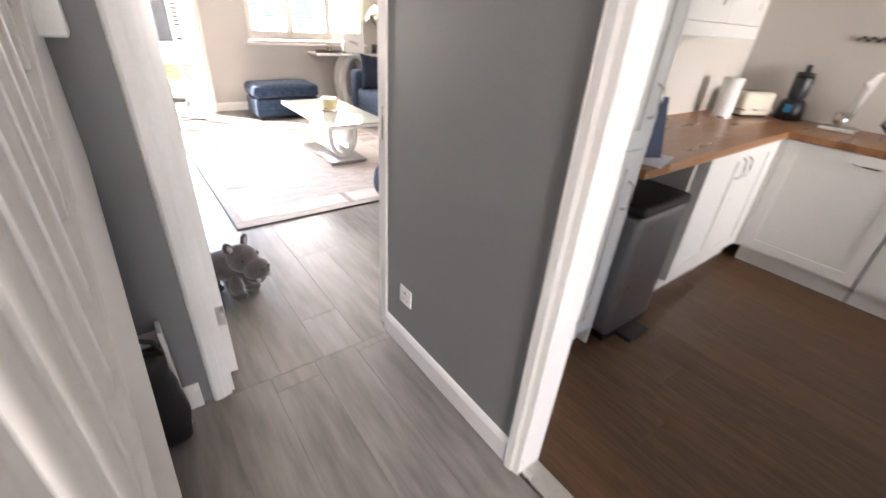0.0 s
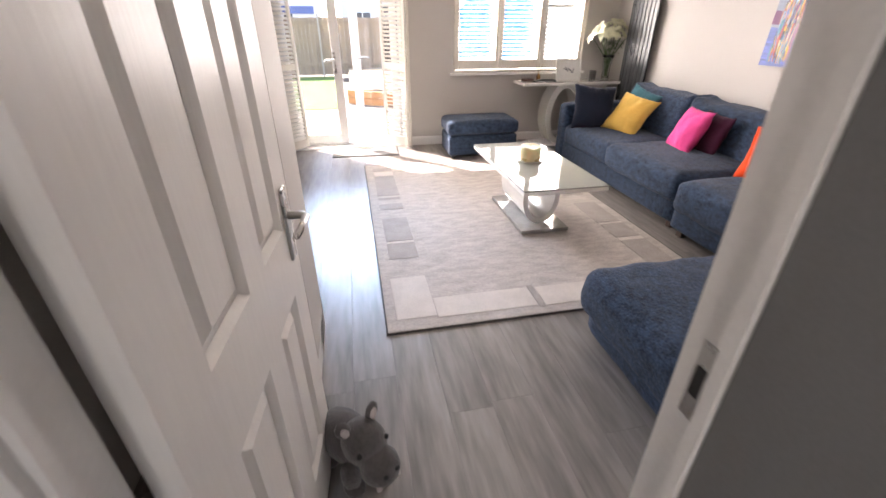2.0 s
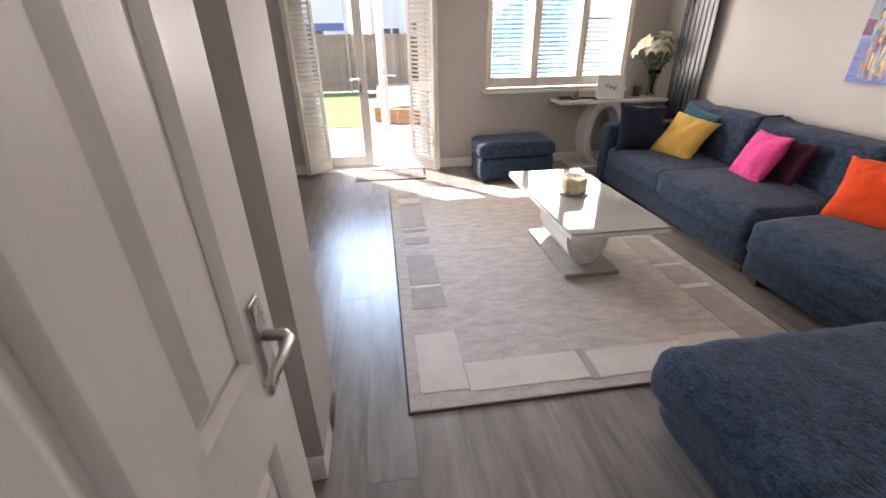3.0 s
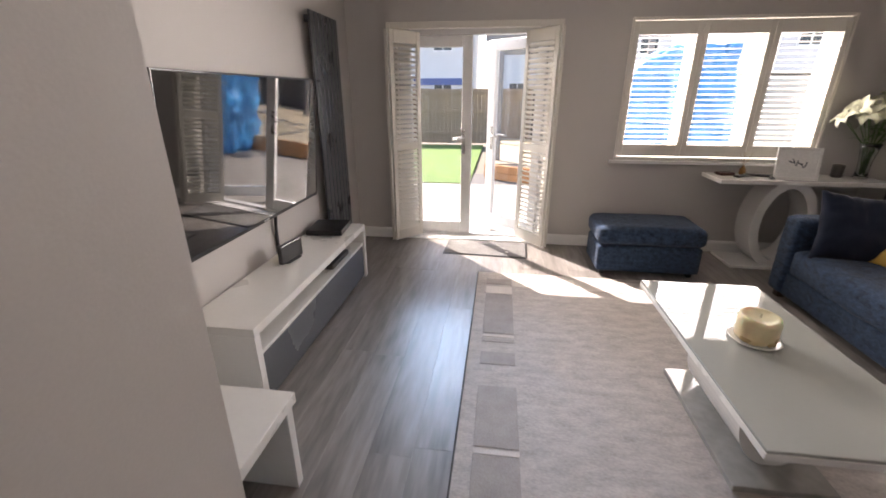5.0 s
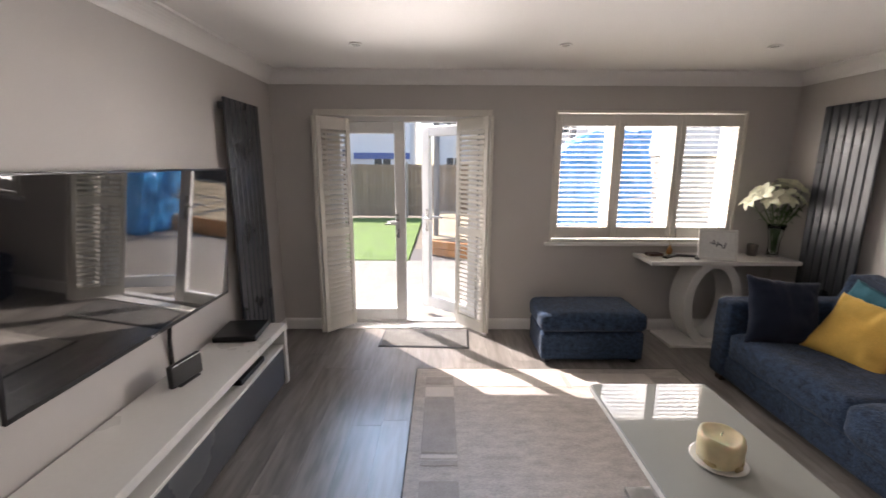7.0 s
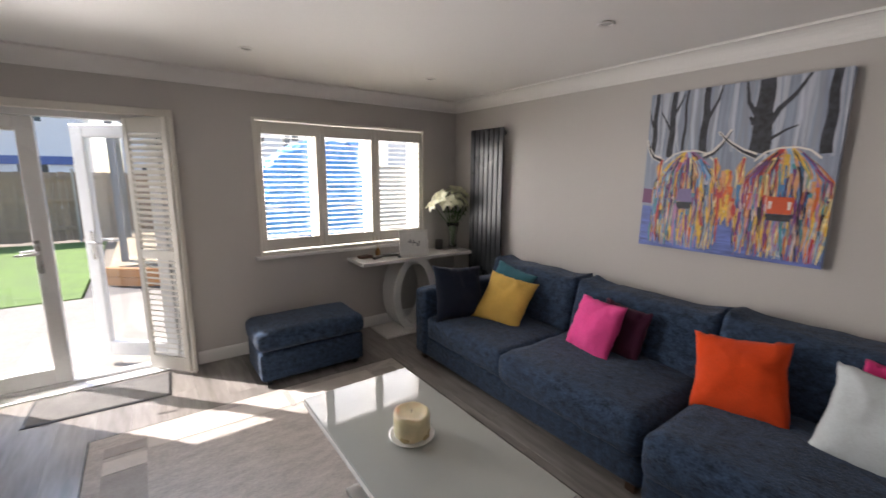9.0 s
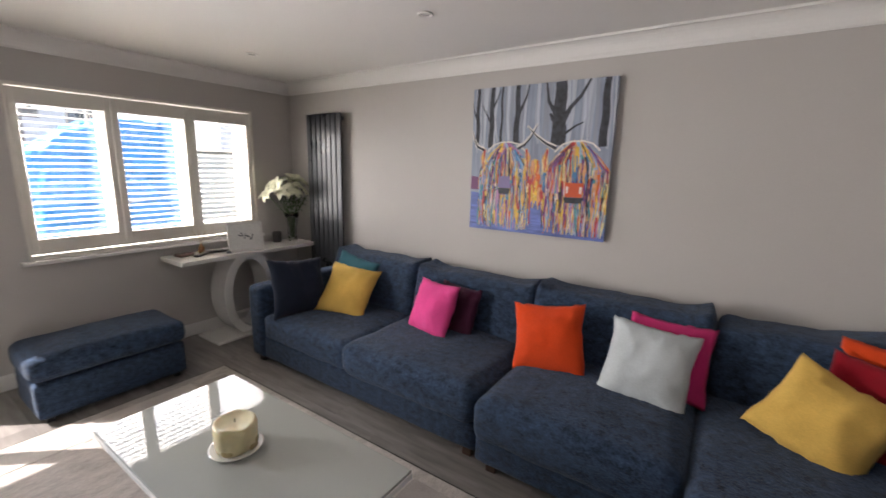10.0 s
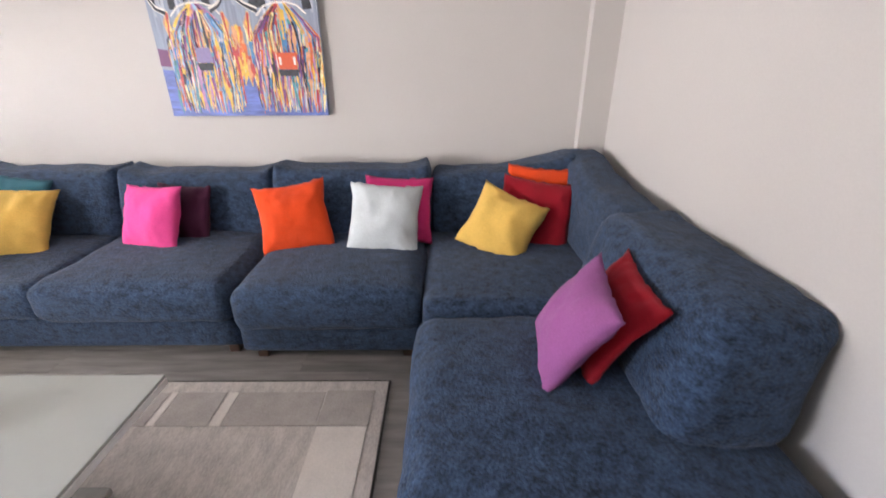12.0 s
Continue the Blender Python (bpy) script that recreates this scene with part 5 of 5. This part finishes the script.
# kitchen window, also assumed and unseen, behind the kitchen fill
kw = tagged(new("window_2"), "assumed white kitchen window, out of view", "window", kind="structure")
part("window_frame", boxes((1.5, 1.56, -2.7, -2.63, 0.95, 2.15), (3.54, 3.6, -2.7, -2.63, 0.95, 2.15), (1.56, 3.54, -2.7, -2.63, 0.95, 1.01), (1.56, 3.54, -2.7, -2.63, 2.09, 2.15), (2.52, 2.58, -2.7, -2.63, 1.01, 2.09)), UPVC, kw)
for a, b in ((1.56, 2.52), (2.58, 3.54)):
    g = part("glass_pane", boxes((a, b, -2.67, -2.664, 1.01, 2.09)), GLASS, kw)
    g.visible_shadow = False

# ---- kitchen ----
KW = mat("white kitchen paint", (0.70, 0.69, 0.66), 0.35, dark=0.97, light=1.02, grain=60, blotch=3, bump=0.02)
OAK = mat("oiled oak worktop", (0.30, 0.14, 0.055), 0.32, dark=0.7, light=1.25, grain=20, blotch=5, stretch=(0.5, 4, 1), bump=0.04)


def bow_handle(parent, m, length=0.12):
    h = part("handle", rod([(0, 0, 0), (0, -0.022, 0.012), (0, -0.028, length / 2), (0, -0.022, length - 0.012), (0, 0, length)], 0.005, 8), CHROME, parent, "chrome bow handle", smooth=True)
    h.matrix_basis = m


def shaker(parent, x0, x1, z0, z1, y, handle, name="door"):
    """A framed cabinet door in the local x-z plane with its face at y, facing -y."""
    r = 0.07
    d = part(name, boxes((x0, x1, y, y + 0.012, z0, z1), (x0, x0 + r, y - 0.008, y, z0, z1), (x1 - r, x1, y - 0.008, y, z0, z1), (x0 + r, x1 - r, y - 0.008, y, z0, z0 + r), (x0 + r, x1 - r, y - 0.008, y, z1 - r, z1)), KW, parent)
    if handle:
        bow_handle(d, handle)
    return d


def unit(name, at, rz, width, height, depth, doors, label, plinth=0.12, pull=None):
    e = thing(name, at, label, "kitchen cabinet", rz=rz)
    part("body", boxes((0, width, 0.02, depth, plinth, height)), KW, e)
    if plinth:
        part("plinth", boxes((0, width, 0.06, 0.075, 0, plinth)), KW, e)
    w = width / doors
    for k in range(doors):
        lo = height - 0.18 if height < 1.2 else 1.05
        hx = k * w + (w - 0.04 if k % 2 == 0 else 0.04)
        shaker(e, k * w + 0.002, (k + 1) * w - 0.002, plinth + 0.005, height - 0.004, 0.008, pull or pose(hx, 0.0, lo))
    return e


tu = thing("tall_cabinet", (1.09, 0.93, 0.0), "tall white shaker larder cabinet", "kitchen cabinet")
part("body", boxes((0, 0.66, 0.02, 0.56, 0.10, 2.2)), KW, tu)
part("plinth", boxes((0, 0.66, 0.05, 0.065, 0, 0.10)), KW, tu)
part("end_panel", boxes((0.662, 0.68, 0.0, 0.56, 0.0, 2.2), bevel=0.002, seg=1), KW, tu)
shaker(tu, 0.004, 0.656, 0.105, 0.985, 0.008, pose(0.62, 0.0, 0.74))
shaker(tu, 0.004, 0.656, 0.99, 2.196, 0.008, pose(0.62, 0.0, 1.10))
bu = unit("base_cabinet", (2.46, 0.93, 0.0), 0, 0.90, 0.86, 0.55, 2, "white shaker base cabinet under oak worktop")
part("filler_panel", boxes((0.902, 0.938, 0.0, 0.02, 0.12, 0.86), (0.938, 0.97, -0.028, 0.02, 0.12, 0.86), (0.902, 0.99, 0.06, 0.075, 0.0, 0.12)), KW, bu)
part("filler_panel", boxes((-0.18, -0.16, 0.0, 0.55, 0, 0.86)), KW, bu)
unit("base_cabinet", (3.40, 0.90, 0.0), -90, 0.62, 0.86, 0.58, 1, "wide white shaker base cabinet in kitchen corner",
     pull=pose(0.34, 0.0, 0.80, 0, 90, 0))
unit("base_cabinet", (3.40, 0.27, 0.0), -90, 0.60, 0.86, 0.58, 1, "white shaker base cabinet in kitchen")
ov = thing("oven", (3.395, -0.35, 0.0), "black built-in oven under worktop", "oven", rz=-90)
part("body", boxes((0, 0.6, 0.02, 0.56, 0.1, 0.86)), STEEL, ov)
part("door", boxes((0.01, 0.59, 0.0, 0.02, 0.14, 0.72), bevel=0.004), SCREEN, ov)
part("handle", rod([(0.06, -0.03, 0.70), (0.54, -0.03, 0.70)], 0.009, 8), CHROME, ov, smooth=True)
tagged(part("worktop", boxes((1.775, 3.39, 0.905, 1.495, 0.862, 0.90), (3.39, 4.015, -2.2, 1.495, 0.862, 0.90)), OAK), "oiled oak l-shaped kitchen worktop", "worktop")
wc = thing("wall_cabinet", (1.78, 1.17, 1.41), "white shaker wall cabinet above worktop", "kitchen cabinet")
part("body", boxes((0, 1.30, 0.02, 0.32, 0.0, 0.75)), KW, wc)
part("light_rail", boxes((0, 1.30, 0.0, 0.02, -0.04, 0.02), bevel=0.004), KW, wc)
for k in range(3):
    shaker(wc, k * 0.433 + 0.003, (k + 1) * 0.433 - 0.003, 0.022, 0.745, 0.008, None)
bi = thing("pedal_bin", (2.03, 1.08, 0.0), "steel pedal bin with black lid", "bin")
part("body", boxes((-0.20, 0.20, -0.20, 0.2, 0.03, 0.68), bevel=0.03, seg=3), STEEL, bi, smooth=False)
part("lid", boxes((-0.205, 0.205, -0.205, 0.205, 0.68, 0.73), bevel=0.018, seg=3), BLACK, bi)
part("base", boxes((-0.19, 0.19, -0.19, 0.19, 0.0, 0.03)), BLACK, bi)
part("pedal", boxes((-0.09, 0.09, -0.28, -0.18, 0.005, 0.028), bevel=0.008), BLACK, bi)

tb = thing("tablet", (1.92, 1.02, 0.901), "dark blue tablet case standing on worktop", "tablet", rz=-30)
part("case", moved(boxes((-0.09, 0.09, -0.008, 0.008, 0.0, 0.25), bevel=0.003), pose(0, 0, 0, -16)), mat("navy plastic", (0.022, 0.036, 0.08), 0.7), tb)
part("stand", moved(boxes((-0.05, 0.05, -0.004, 0.004, 0.0, 0.19)), pose(0, 0.105, 0, 18)), BLACK, tb)
pa = thing("paper_sheets", (1.95, 0.97, 0.901), "loose white papers on worktop edge", "papers", rz=14)
part("sheet", boxes((-0.11, 0.11, -0.05, 0.05, 0, 0.003)), mat("paper", (0.7, 0.7, 0.75), 0.7, bump=0), pa)
to = thing("toaster", (3.69, 1.27, 0.901), "cream two-slot toaster on oak worktop", "toaster", rz=-25)
part("body", boxes((-0.125, 0.125, -0.08, 0.08, 0.012, 0.165), bevel=0.028, seg=4), mat("cream enamel", (0.66, 0.62, 0.52), 0.2), to)
part("slot", boxes((-0.09, 0.09, -0.04, -0.016, 0.163, 0.1665), (-0.09, 0.09, 0.016, 0.04, 0.163, 0.1665)), BLACK, to)
part("band", boxes((-0.126, 0.126, -0.081, 0.081, 0.045, 0.056), bevel=0.002), CHROME, to)
part("base", boxes((-0.11, 0.11, -0.065, 0.065, 0.0, 0.014)), BLACK, to)
part("lever", boxes((-0.137, -0.122, -0.018, 0.018, 0.10, 0.112), bevel=0.004), BLACK, to)
kr = thing("paper_towel", (3.42, 1.32, 0.901), "white kitchen roll on holder", "kitchen roll")
part("roll", lathe([(0.02, 0.012), (0.058, 0.012), (0.058, 0.245), (0.02, 0.245)], 24), mat("tissue paper", (0.75, 0.75, 0.74), 0.9), kr, smooth=False)
part("base", lathe([(0.07, 0), (0.07, 0.012), (0.01, 0.012)], 24), CHROME, kr)
bl = thing("blender", (3.90, 1.08, 0.901), "black jug blender with blue light", "blender")
part("base", lathe([(0.08, 0), (0.085, 0.01), (0.07, 0.11), (0.055, 0.13)], 20), BLACK, bl, smooth=True)
part("jug", lathe([(0.045, 0.13), (0.052, 0.155), (0.056, 0.265), (0.052, 0.275)], 20), ANTHRA, bl, smooth=True)
part("lid", lathe([(0.054, 0.275), (0.052, 0.298), (0.018, 0.302), (0.018, 0.345), (0.0, 0.347)], 20), BLACK, bl, smooth=True)
# the blue indicator light, painted as plain colour without any glow
part("indicator_bar", boxes((-0.087, -0.078, -0.02, 0.02, 0.05, 0.10)), mat("blue indicator colour", (0.03, 0.25, 0.5), 0.4), bl)
sc = thing("coffee_maker", (3.80, 0.77, 0.901), "white and chrome hand coffee press stand", "coffee maker", rz=-90)
part("base", boxes((-0.09, 0.09, -0.08, 0.08, 0, 0.025), bevel=0.008), GLOSSW, sc)
part("column", moved(boxes((-0.02, 0.02, 0.02, 0.05, 0.02, 0.36), bevel=0.008), pose(0, 0, 0, 0, 8, 0)), GLOSSW, sc)
part("arm", moved(boxes((-0.016, 0.016, -0.10, 0.05, 0.0, 0.03), bevel=0.008), pose(0.04, 0.0, 0.30, 20)), GLOSSW, sc)
part("cup", lathe([(0.025, 0.026), (0.04, 0.04), (0.042, 0.11), (0.038, 0.11), (0.03, 0.04)], 20, (0, -0.04, 0)), CHROME, sc, smooth=True)
kt = thing("kettle", (3.74, 0.44, 0.901), "white electric kettle on oak worktop", "kettle")
part("body", lathe([(0.09, 0.0), (0.095, 0.02), (0.085, 0.14), (0.065, 0.20), (0.02, 0.21)], 24), GLOSSW, kt, smooth=True)
part("knob", lathe([(0.012, 0.21), (0.015, 0.225), (0.005, 0.23)], 14), BLACK, kt, smooth=True)
part("handle", rod([(0.0, 0.07, 0.18), (0.0, 0.13, 0.17), (0.0, 0.135, 0.08), (0.0, 0.09, 0.04)], 0.011, 8), BLACK, kt, smooth=True)
part("spout", rod([(0, -0.075, 0.12), (0, -0.11, 0.16)], [0.022, 0.012], 10), GLOSSW, kt, smooth=True)
kp = thing("wall_ornament", (4.0, 0.80, 1.40), "small dark wire ornament on kitchen wall", "ornament")
for k in range(5):
    part("wire", rod([(0, -0.12 + 0.05 * k, 0.0), (-0.01, -0.10 + 0.05 * k, 0.03), (0, -0.07 + 0.05 * k, 0.005)], 0.006, 6), BLACK, kp)

# ---- garden ----
PAVE = mat("pale sandstone paving", (0.29, 0.263, 0.224), 0.75, dark=0.8, light=1.15, grain=30, blotch=4, bump=0.15, rand=0.08)
GROUND = mat("dry earth and gravel", (0.20, 0.17, 0.13), 0.9, dark=0.75, light=1.2, grain=8, blotch=0.6, bump=0.2)
TURF = mat("artificial lawn", (0.13, 0.21, 0.05), 0.9, dark=0.7, light=1.3, grain=90, blotch=3, bump=0.6, bump_scale=180)
FENCE = mat("weathered fence timber", (0.30, 0.22, 0.155), 0.8, dark=0.7, light=1.25, grain=30, blotch=3, stretch=(4, 4, 0.4), bump=0.2, rand=0.12)
SLEEPER = mat("orange softwood sleeper", (0.44, 0.20, 0.07), 0.7, dark=0.75, light=1.2, grain=20, blotch=4, stretch=(0.4, 4, 4), bump=0.15, rand=0.1)
DARKF = mat("dark stained fence board", (0.045, 0.038, 0.035), 0.7, dark=0.8, light=1.3, grain=40, blotch=4, stretch=(4, 4, 0.4), rand=0.15)
DECKM = mat("pale decking timber", (0.42, 0.34, 0.22), 0.75, dark=0.75, light=1.2, grain=25, blotch=3, stretch=(0.4, 4, 4), bump=0.15, rand=0.12)
GPOST = mat("grey painted post", (0.19, 0.18, 0.17), 0.6)
WHITER = mat("white render", (0.75, 0.75, 0.74), 0.8, dark=0.93, light=1.04, grain=20, blotch=0.8, bump=0.1)
SLATE = mat("grey roof tile", (0.10, 0.10, 0.11), 0.7, dark=0.8, light=1.2, grain=12, blotch=2)
PANE = mat("dark window pane", (0.03, 0.04, 0.05), 0.1, bump=0)
BLUEP = mat("blue painted fascia", (0.09, 0.14, 0.34), 0.5)
GZ = -0.05
tagged(part("ground", boxes((-60, 60, 7.12, 120, GZ - 0.4, GZ - 0.045), (-60, 60, -60, -2.73, GZ - 0.4, GZ - 0.045), (-60, -1.3, -2.73, 7.12, GZ - 0.4, GZ - 0.045), (4.3, 60, -2.73, 7.12, GZ - 0.4, GZ - 0.045)), GROUND), "dry garden ground", "ground", kind="structure")
tagged(part("lawn", boxes((-6.0, 0.25, 9.9, 15.6, GZ - 0.045, GZ + 0.012), bevel=0.005), TURF), "bright green artificial lawn", "lawn", kind="structure")
patio = tagged(part("patio", boxes((-3.0, 6.0, 7.11, 9.88, GZ - 0.045, GZ - 0.02), (0.27, 6.0, 9.88, 11.0, GZ - 0.045, GZ - 0.02)), GAP), "pale stone slab patio in sun", "patio", kind="structure")

deck = thing("raised_deck", (0.5, 10.45, GZ), "raised terrace edged with orange timber sleepers", "raised terrace", kind="structure")
part("core", boxes((0.04, 4.4, 0.12, 5.0, 0.0, 0.215), (0.79, 4.4, -0.38, 0.12, 0.0, 0.215)), GAP, deck)
for k in range(36):
    y = -0.38 + 0.148 * k
    part("decking_board", boxes((0.79 if y < 0.11 else 0.04, 4.4, y, y + 0.142, 0.217, 0.243), bevel=0.003, seg=1), DECKM, deck)
pts = [(-0.02, 0.10), (0.18, -0.10), (0.45, -0.29), (0.80, -0.42), (1.4, -0.47), (2.2, -0.48)]
for a, b in zip(pts, pts[1:]):
    mm, length = between(*a, *b)
    for z in (0.0, 0.135):
        s = part("sleeper", boxes((0, length, 0, 0.09, z, z + 0.13), bevel=0.006, seg=1), SLEEPER, deck)
        s.matrix_basis = mm

pg = thing("pergola", (0.72, 11.1, GZ + 0.244), "grey timber pergola over terrace", "pergola")
for x, y in ((0, 0), (2.6, 0), (0, 3.0), (2.6, 3.0)):
    part("post", boxes((x - 0.05, x + 0.05, y - 0.05, y + 0.05, 0, 2.15), bevel=0.006), GPOST, pg)
for y in (0, 3.0):
    part("beam", boxes((-0.3, 2.9, y - 0.03, y + 0.03, 2.15, 2.3)), GPOST, pg)
for k in range(7):
    part("rafter", boxes((-0.1 + 0.45 * k, -0.05 + 0.45 * k, -0.3, 3.3, 2.3, 2.4)), GPOST, pg)

for k in range(8):
    x0 = -7.6 + 1.85 * k
    dark = x0 > 0.5
    fp = thing("fence_panel", (x0, 15.75, GZ), "dark stained timber fence panel" if dark else "weathered brown timber fence panel", "fence panel", group="garden fence panels")
    bm0 = boxes((0.002, 0.118, 0, 0.02, 0.05, 1.62 if not dark else 1.5), bevel=0.003, seg=1)
    meb = bpy.data.meshes.new("board")
    bm0.to_mesh(meb)
    bm0.free()
    meb.materials.append(DARKF if dark else FENCE)
    for j in range(15):
        b = new("board", meb)
        b.parent = fp
        b.location = (j * 0.12, 0.004 * (j % 2), rng.uniform(-0.01, 0.01))
    for z in (0.3, 0.95, 1.45):
        part("rail", boxes((0, 1.8, -0.04, -0.001, z, z + 0.085)), DARKF if dark else FENCE, fp)
    part("post", boxes((1.8, 1.85, -0.05, 0.04, 0, 1.7), bevel=0.004, seg=1), mat("pale concrete post", (0.42, 0.38, 0.33), 0.8), fp)

# timber shed panel and blue sheeted stack outside the window
sp = thing("garden_shed", (4.5, 10.2, GZ), "pale timber garden shed", "shed")
for k in range(14):
    part("board", boxes((0, 2.4, 0, 0.02, 0.02 + 0.125 * k, 0.14 + 0.125 * k), bevel=0.003, seg=1), mat("pale shiplap", (0.78, 0.70, 0.56), 0.7, dark=0.85, light=1.12, grain=20, blotch=3, stretch=(0.4, 4, 4)) if k == 0 else bpy.data.materials["pale shiplap"], sp)
part("wall", boxes((0, 0.03, 0.02, 1.8, 0, 1.8), (2.37, 2.4, 0.02, 1.8, 0, 1.8), (0.03, 2.37, 1.77, 1.8, 0, 1.8)), bpy.data.materials["pale shiplap"], sp)
part("roof", moved(boxes((-0.03, 2.43, -0.03, 1.85, 0.0, 0.02)), pose(0, 0, 1.79, -3)), bpy.data.materials["pale shiplap"], sp)

TARP = mat("blue tarpaulin", (0.05, 0.30, 0.66), 0.3, dark=0.7, light=1.3, grain=30, blotch=3, bump=1.0, bump_scale=7, stretch=(1, 1, 2.5), spec=0.8)
tp = thing("sheeted_stack", (3.25, 9.75, GZ), "tall garden stack wrapped in blue tarpaulin", "tarpaulin")
bm = bmesh.new()
bmesh.ops.create_cube(bm, size=2)
bmesh.ops.subdivide_edges(bm, edges=bm.edges[:], cuts=26, use_grid_fill=True)
for v in bm.verts:
    x, y, z = v.co
    r = math.hypot(x, y)
    p = Vector((x * 0.82, y * 0.55, (z + 1) / 2 * 2.15))
    p.z -= 0.45 * max(0, -x - 0.1) ** 1.3 * ((z + 1) / 2)
    p.x *= 1 - 0.10 * ((z + 1) / 2) ** 2
    p.y *= 1 - 0.2 * ((z + 1) / 2) ** 2
    k = noise.noise(Vector((x * 2.5, y * 2.5, z * 1.2)))
    ridge = abs(noise.noise(Vector((x * 4 + z * 1.5, y * 4, z * 2.2)))) * 0.17
    n = Vector((x, y, 0)).normalized() if r > 0.01 else Vector((0, 0, 1))
    p += n * (0.10 * k - ridge)
    p.z = max(0.0, p.z - (0.12 * abs(k) if z > 0.9 else 0))
    v.co = p
part("sheet", bm, TARP, tp, smooth=True)
part("rope", rod([(-0.86, -0.60, 1.15), (0.0, -0.66, 1.10), (0.84, -0.60, 1.18)], 0.012, 6), mat("white rope", (0.6, 0.6, 0.56), 0.8), tp)


def house(at, rz, width, height, label):
    e = thing("house", at, label, "house", rz=rz)
    part("wall", boxes((0, width, 0, 7, 0, height)), WHITER, e)
    bm = bmesh.new()
    v = [bm.verts.new(c) for c in ((-0.3, -0.4, height), (width + 0.3, -0.4, height), (width + 0.3, 7.4, height), (-0.3, 7.4, height), (-0.3, 3.5, height + 2.6), (width + 0.3, 3.5, height + 2.6))]
    for f in ((0, 1, 5, 4), (2, 3, 4, 5), (1, 2, 5), (3, 0, 4), (3, 2, 1, 0)):
        bm.faces.new([v[i] for i in f])
    bmesh.ops.recalc_face_normals(bm, faces=bm.faces[:])
    part("roof", bm, SLATE, e)
    n = int(width / 2.4)
    for k in range(n):
        for z in (1.0, 3.6):
            if z + 1.2 > height:
                continue
            x = (k + 0.5) * width / n
            w = part("window", boxes((x - 0.55, x - 0.48, -0.06, 0.02, z, z + 1.1), (x + 0.48, x + 0.55, -0.06, 0.02, z, z + 1.1), (x - 0.48, x + 0.48, -0.06, 0.02, z, z + 0.07), (x - 0.48, x + 0.48, -0.06, 0.02, z + 1.03, z + 1.1), (x - 0.03, x + 0.03, -0.06, 0.02, z + 0.07, z + 1.03)), UPVC, e)
            part("pane", boxes((x - 0.48, x + 0.48, -0.02, -0.01, z + 0.07, z + 1.03)), PANE, w)
    part("lean_to_roof", moved(boxes((width * 0.25, width * 0.62, -1.5, 0.0, 0, 0.12)), pose(0, 0, 2.3, 18)), SLATE, e)
    part("fascia", boxes((width * 0.66, width, -0.1, -0.02, 1.9, 2.25)), BLUEP, e, "blue fascia strip")
    return e


house((-10.5, 27.5, GZ), 0, 9.5, 5.2, "white rendered two-storey house beyond the fence")
house((0.4, 31.0, GZ), 0, 10.0, 5.2, "white rendered house with blue fascia beyond the fence")
house((14.0, 27.0, GZ), -10, 10.0, 5.2, "white rendered house beyond the garden")

# ---- floor and paving pieces ----
MESHES = {}


def lay(name, parent, material, x0, x1, y0, y1, w, lengths, along_y=True, z=0.0, seed=0):
    """Staggered boards over a rectangle, cut at its edges."""
    r = random.Random(seed)
    a0, a1, b0, b1 = (x0, x1, y0, y1) if along_y else (y0, y1, x0, x1)
    a = a0
    while a < a1 - 0.01:
        wid = min(w, a1 - a)
        b = b0 - r.uniform(0.1, 0.9) * lengths
        while b < b1:
            lo, hi = max(b, b0), min(b + lengths, b1)
            b += lengths
            if hi - lo < 0.02:
                continue
            key = (name, round(wid, 3), round(hi - lo, 3))
            if key not in MESHES:
                MESHES[key] = plank_mesh(wid, hi - lo)
                MESHES[key].materials.append(material)
            ob = new(name, MESHES[key])
            ob.parent = parent
            ob.matrix_basis = pose(a, lo, z) if along_y else pose(lo, a, z, 0, 0, 0) @ Matrix(((0, 1, 0, 0), (1, 0, 0, 0), (0, 0, 1, 0), (0, 0, 0, 1)))
        a += w


lay("plank", floor, PLANK, XL, XR, YN - 0.09, YF, 0.192, 1.285, seed=3)
lay("plank", floor, PLANK, -1.13, 0.99, -2.6, YN - 0.09, 0.192, 1.285, seed=5)
lay("board", kfloor, KPLANK, 1.075, 4.02, -2.6, 1.5, 0.19, 1.285, seed=7)
lay("slab", patio, PAVE, -3.0, 6.0, 7.11, 9.88, 0.75, 0.9, z=GZ, seed=11)
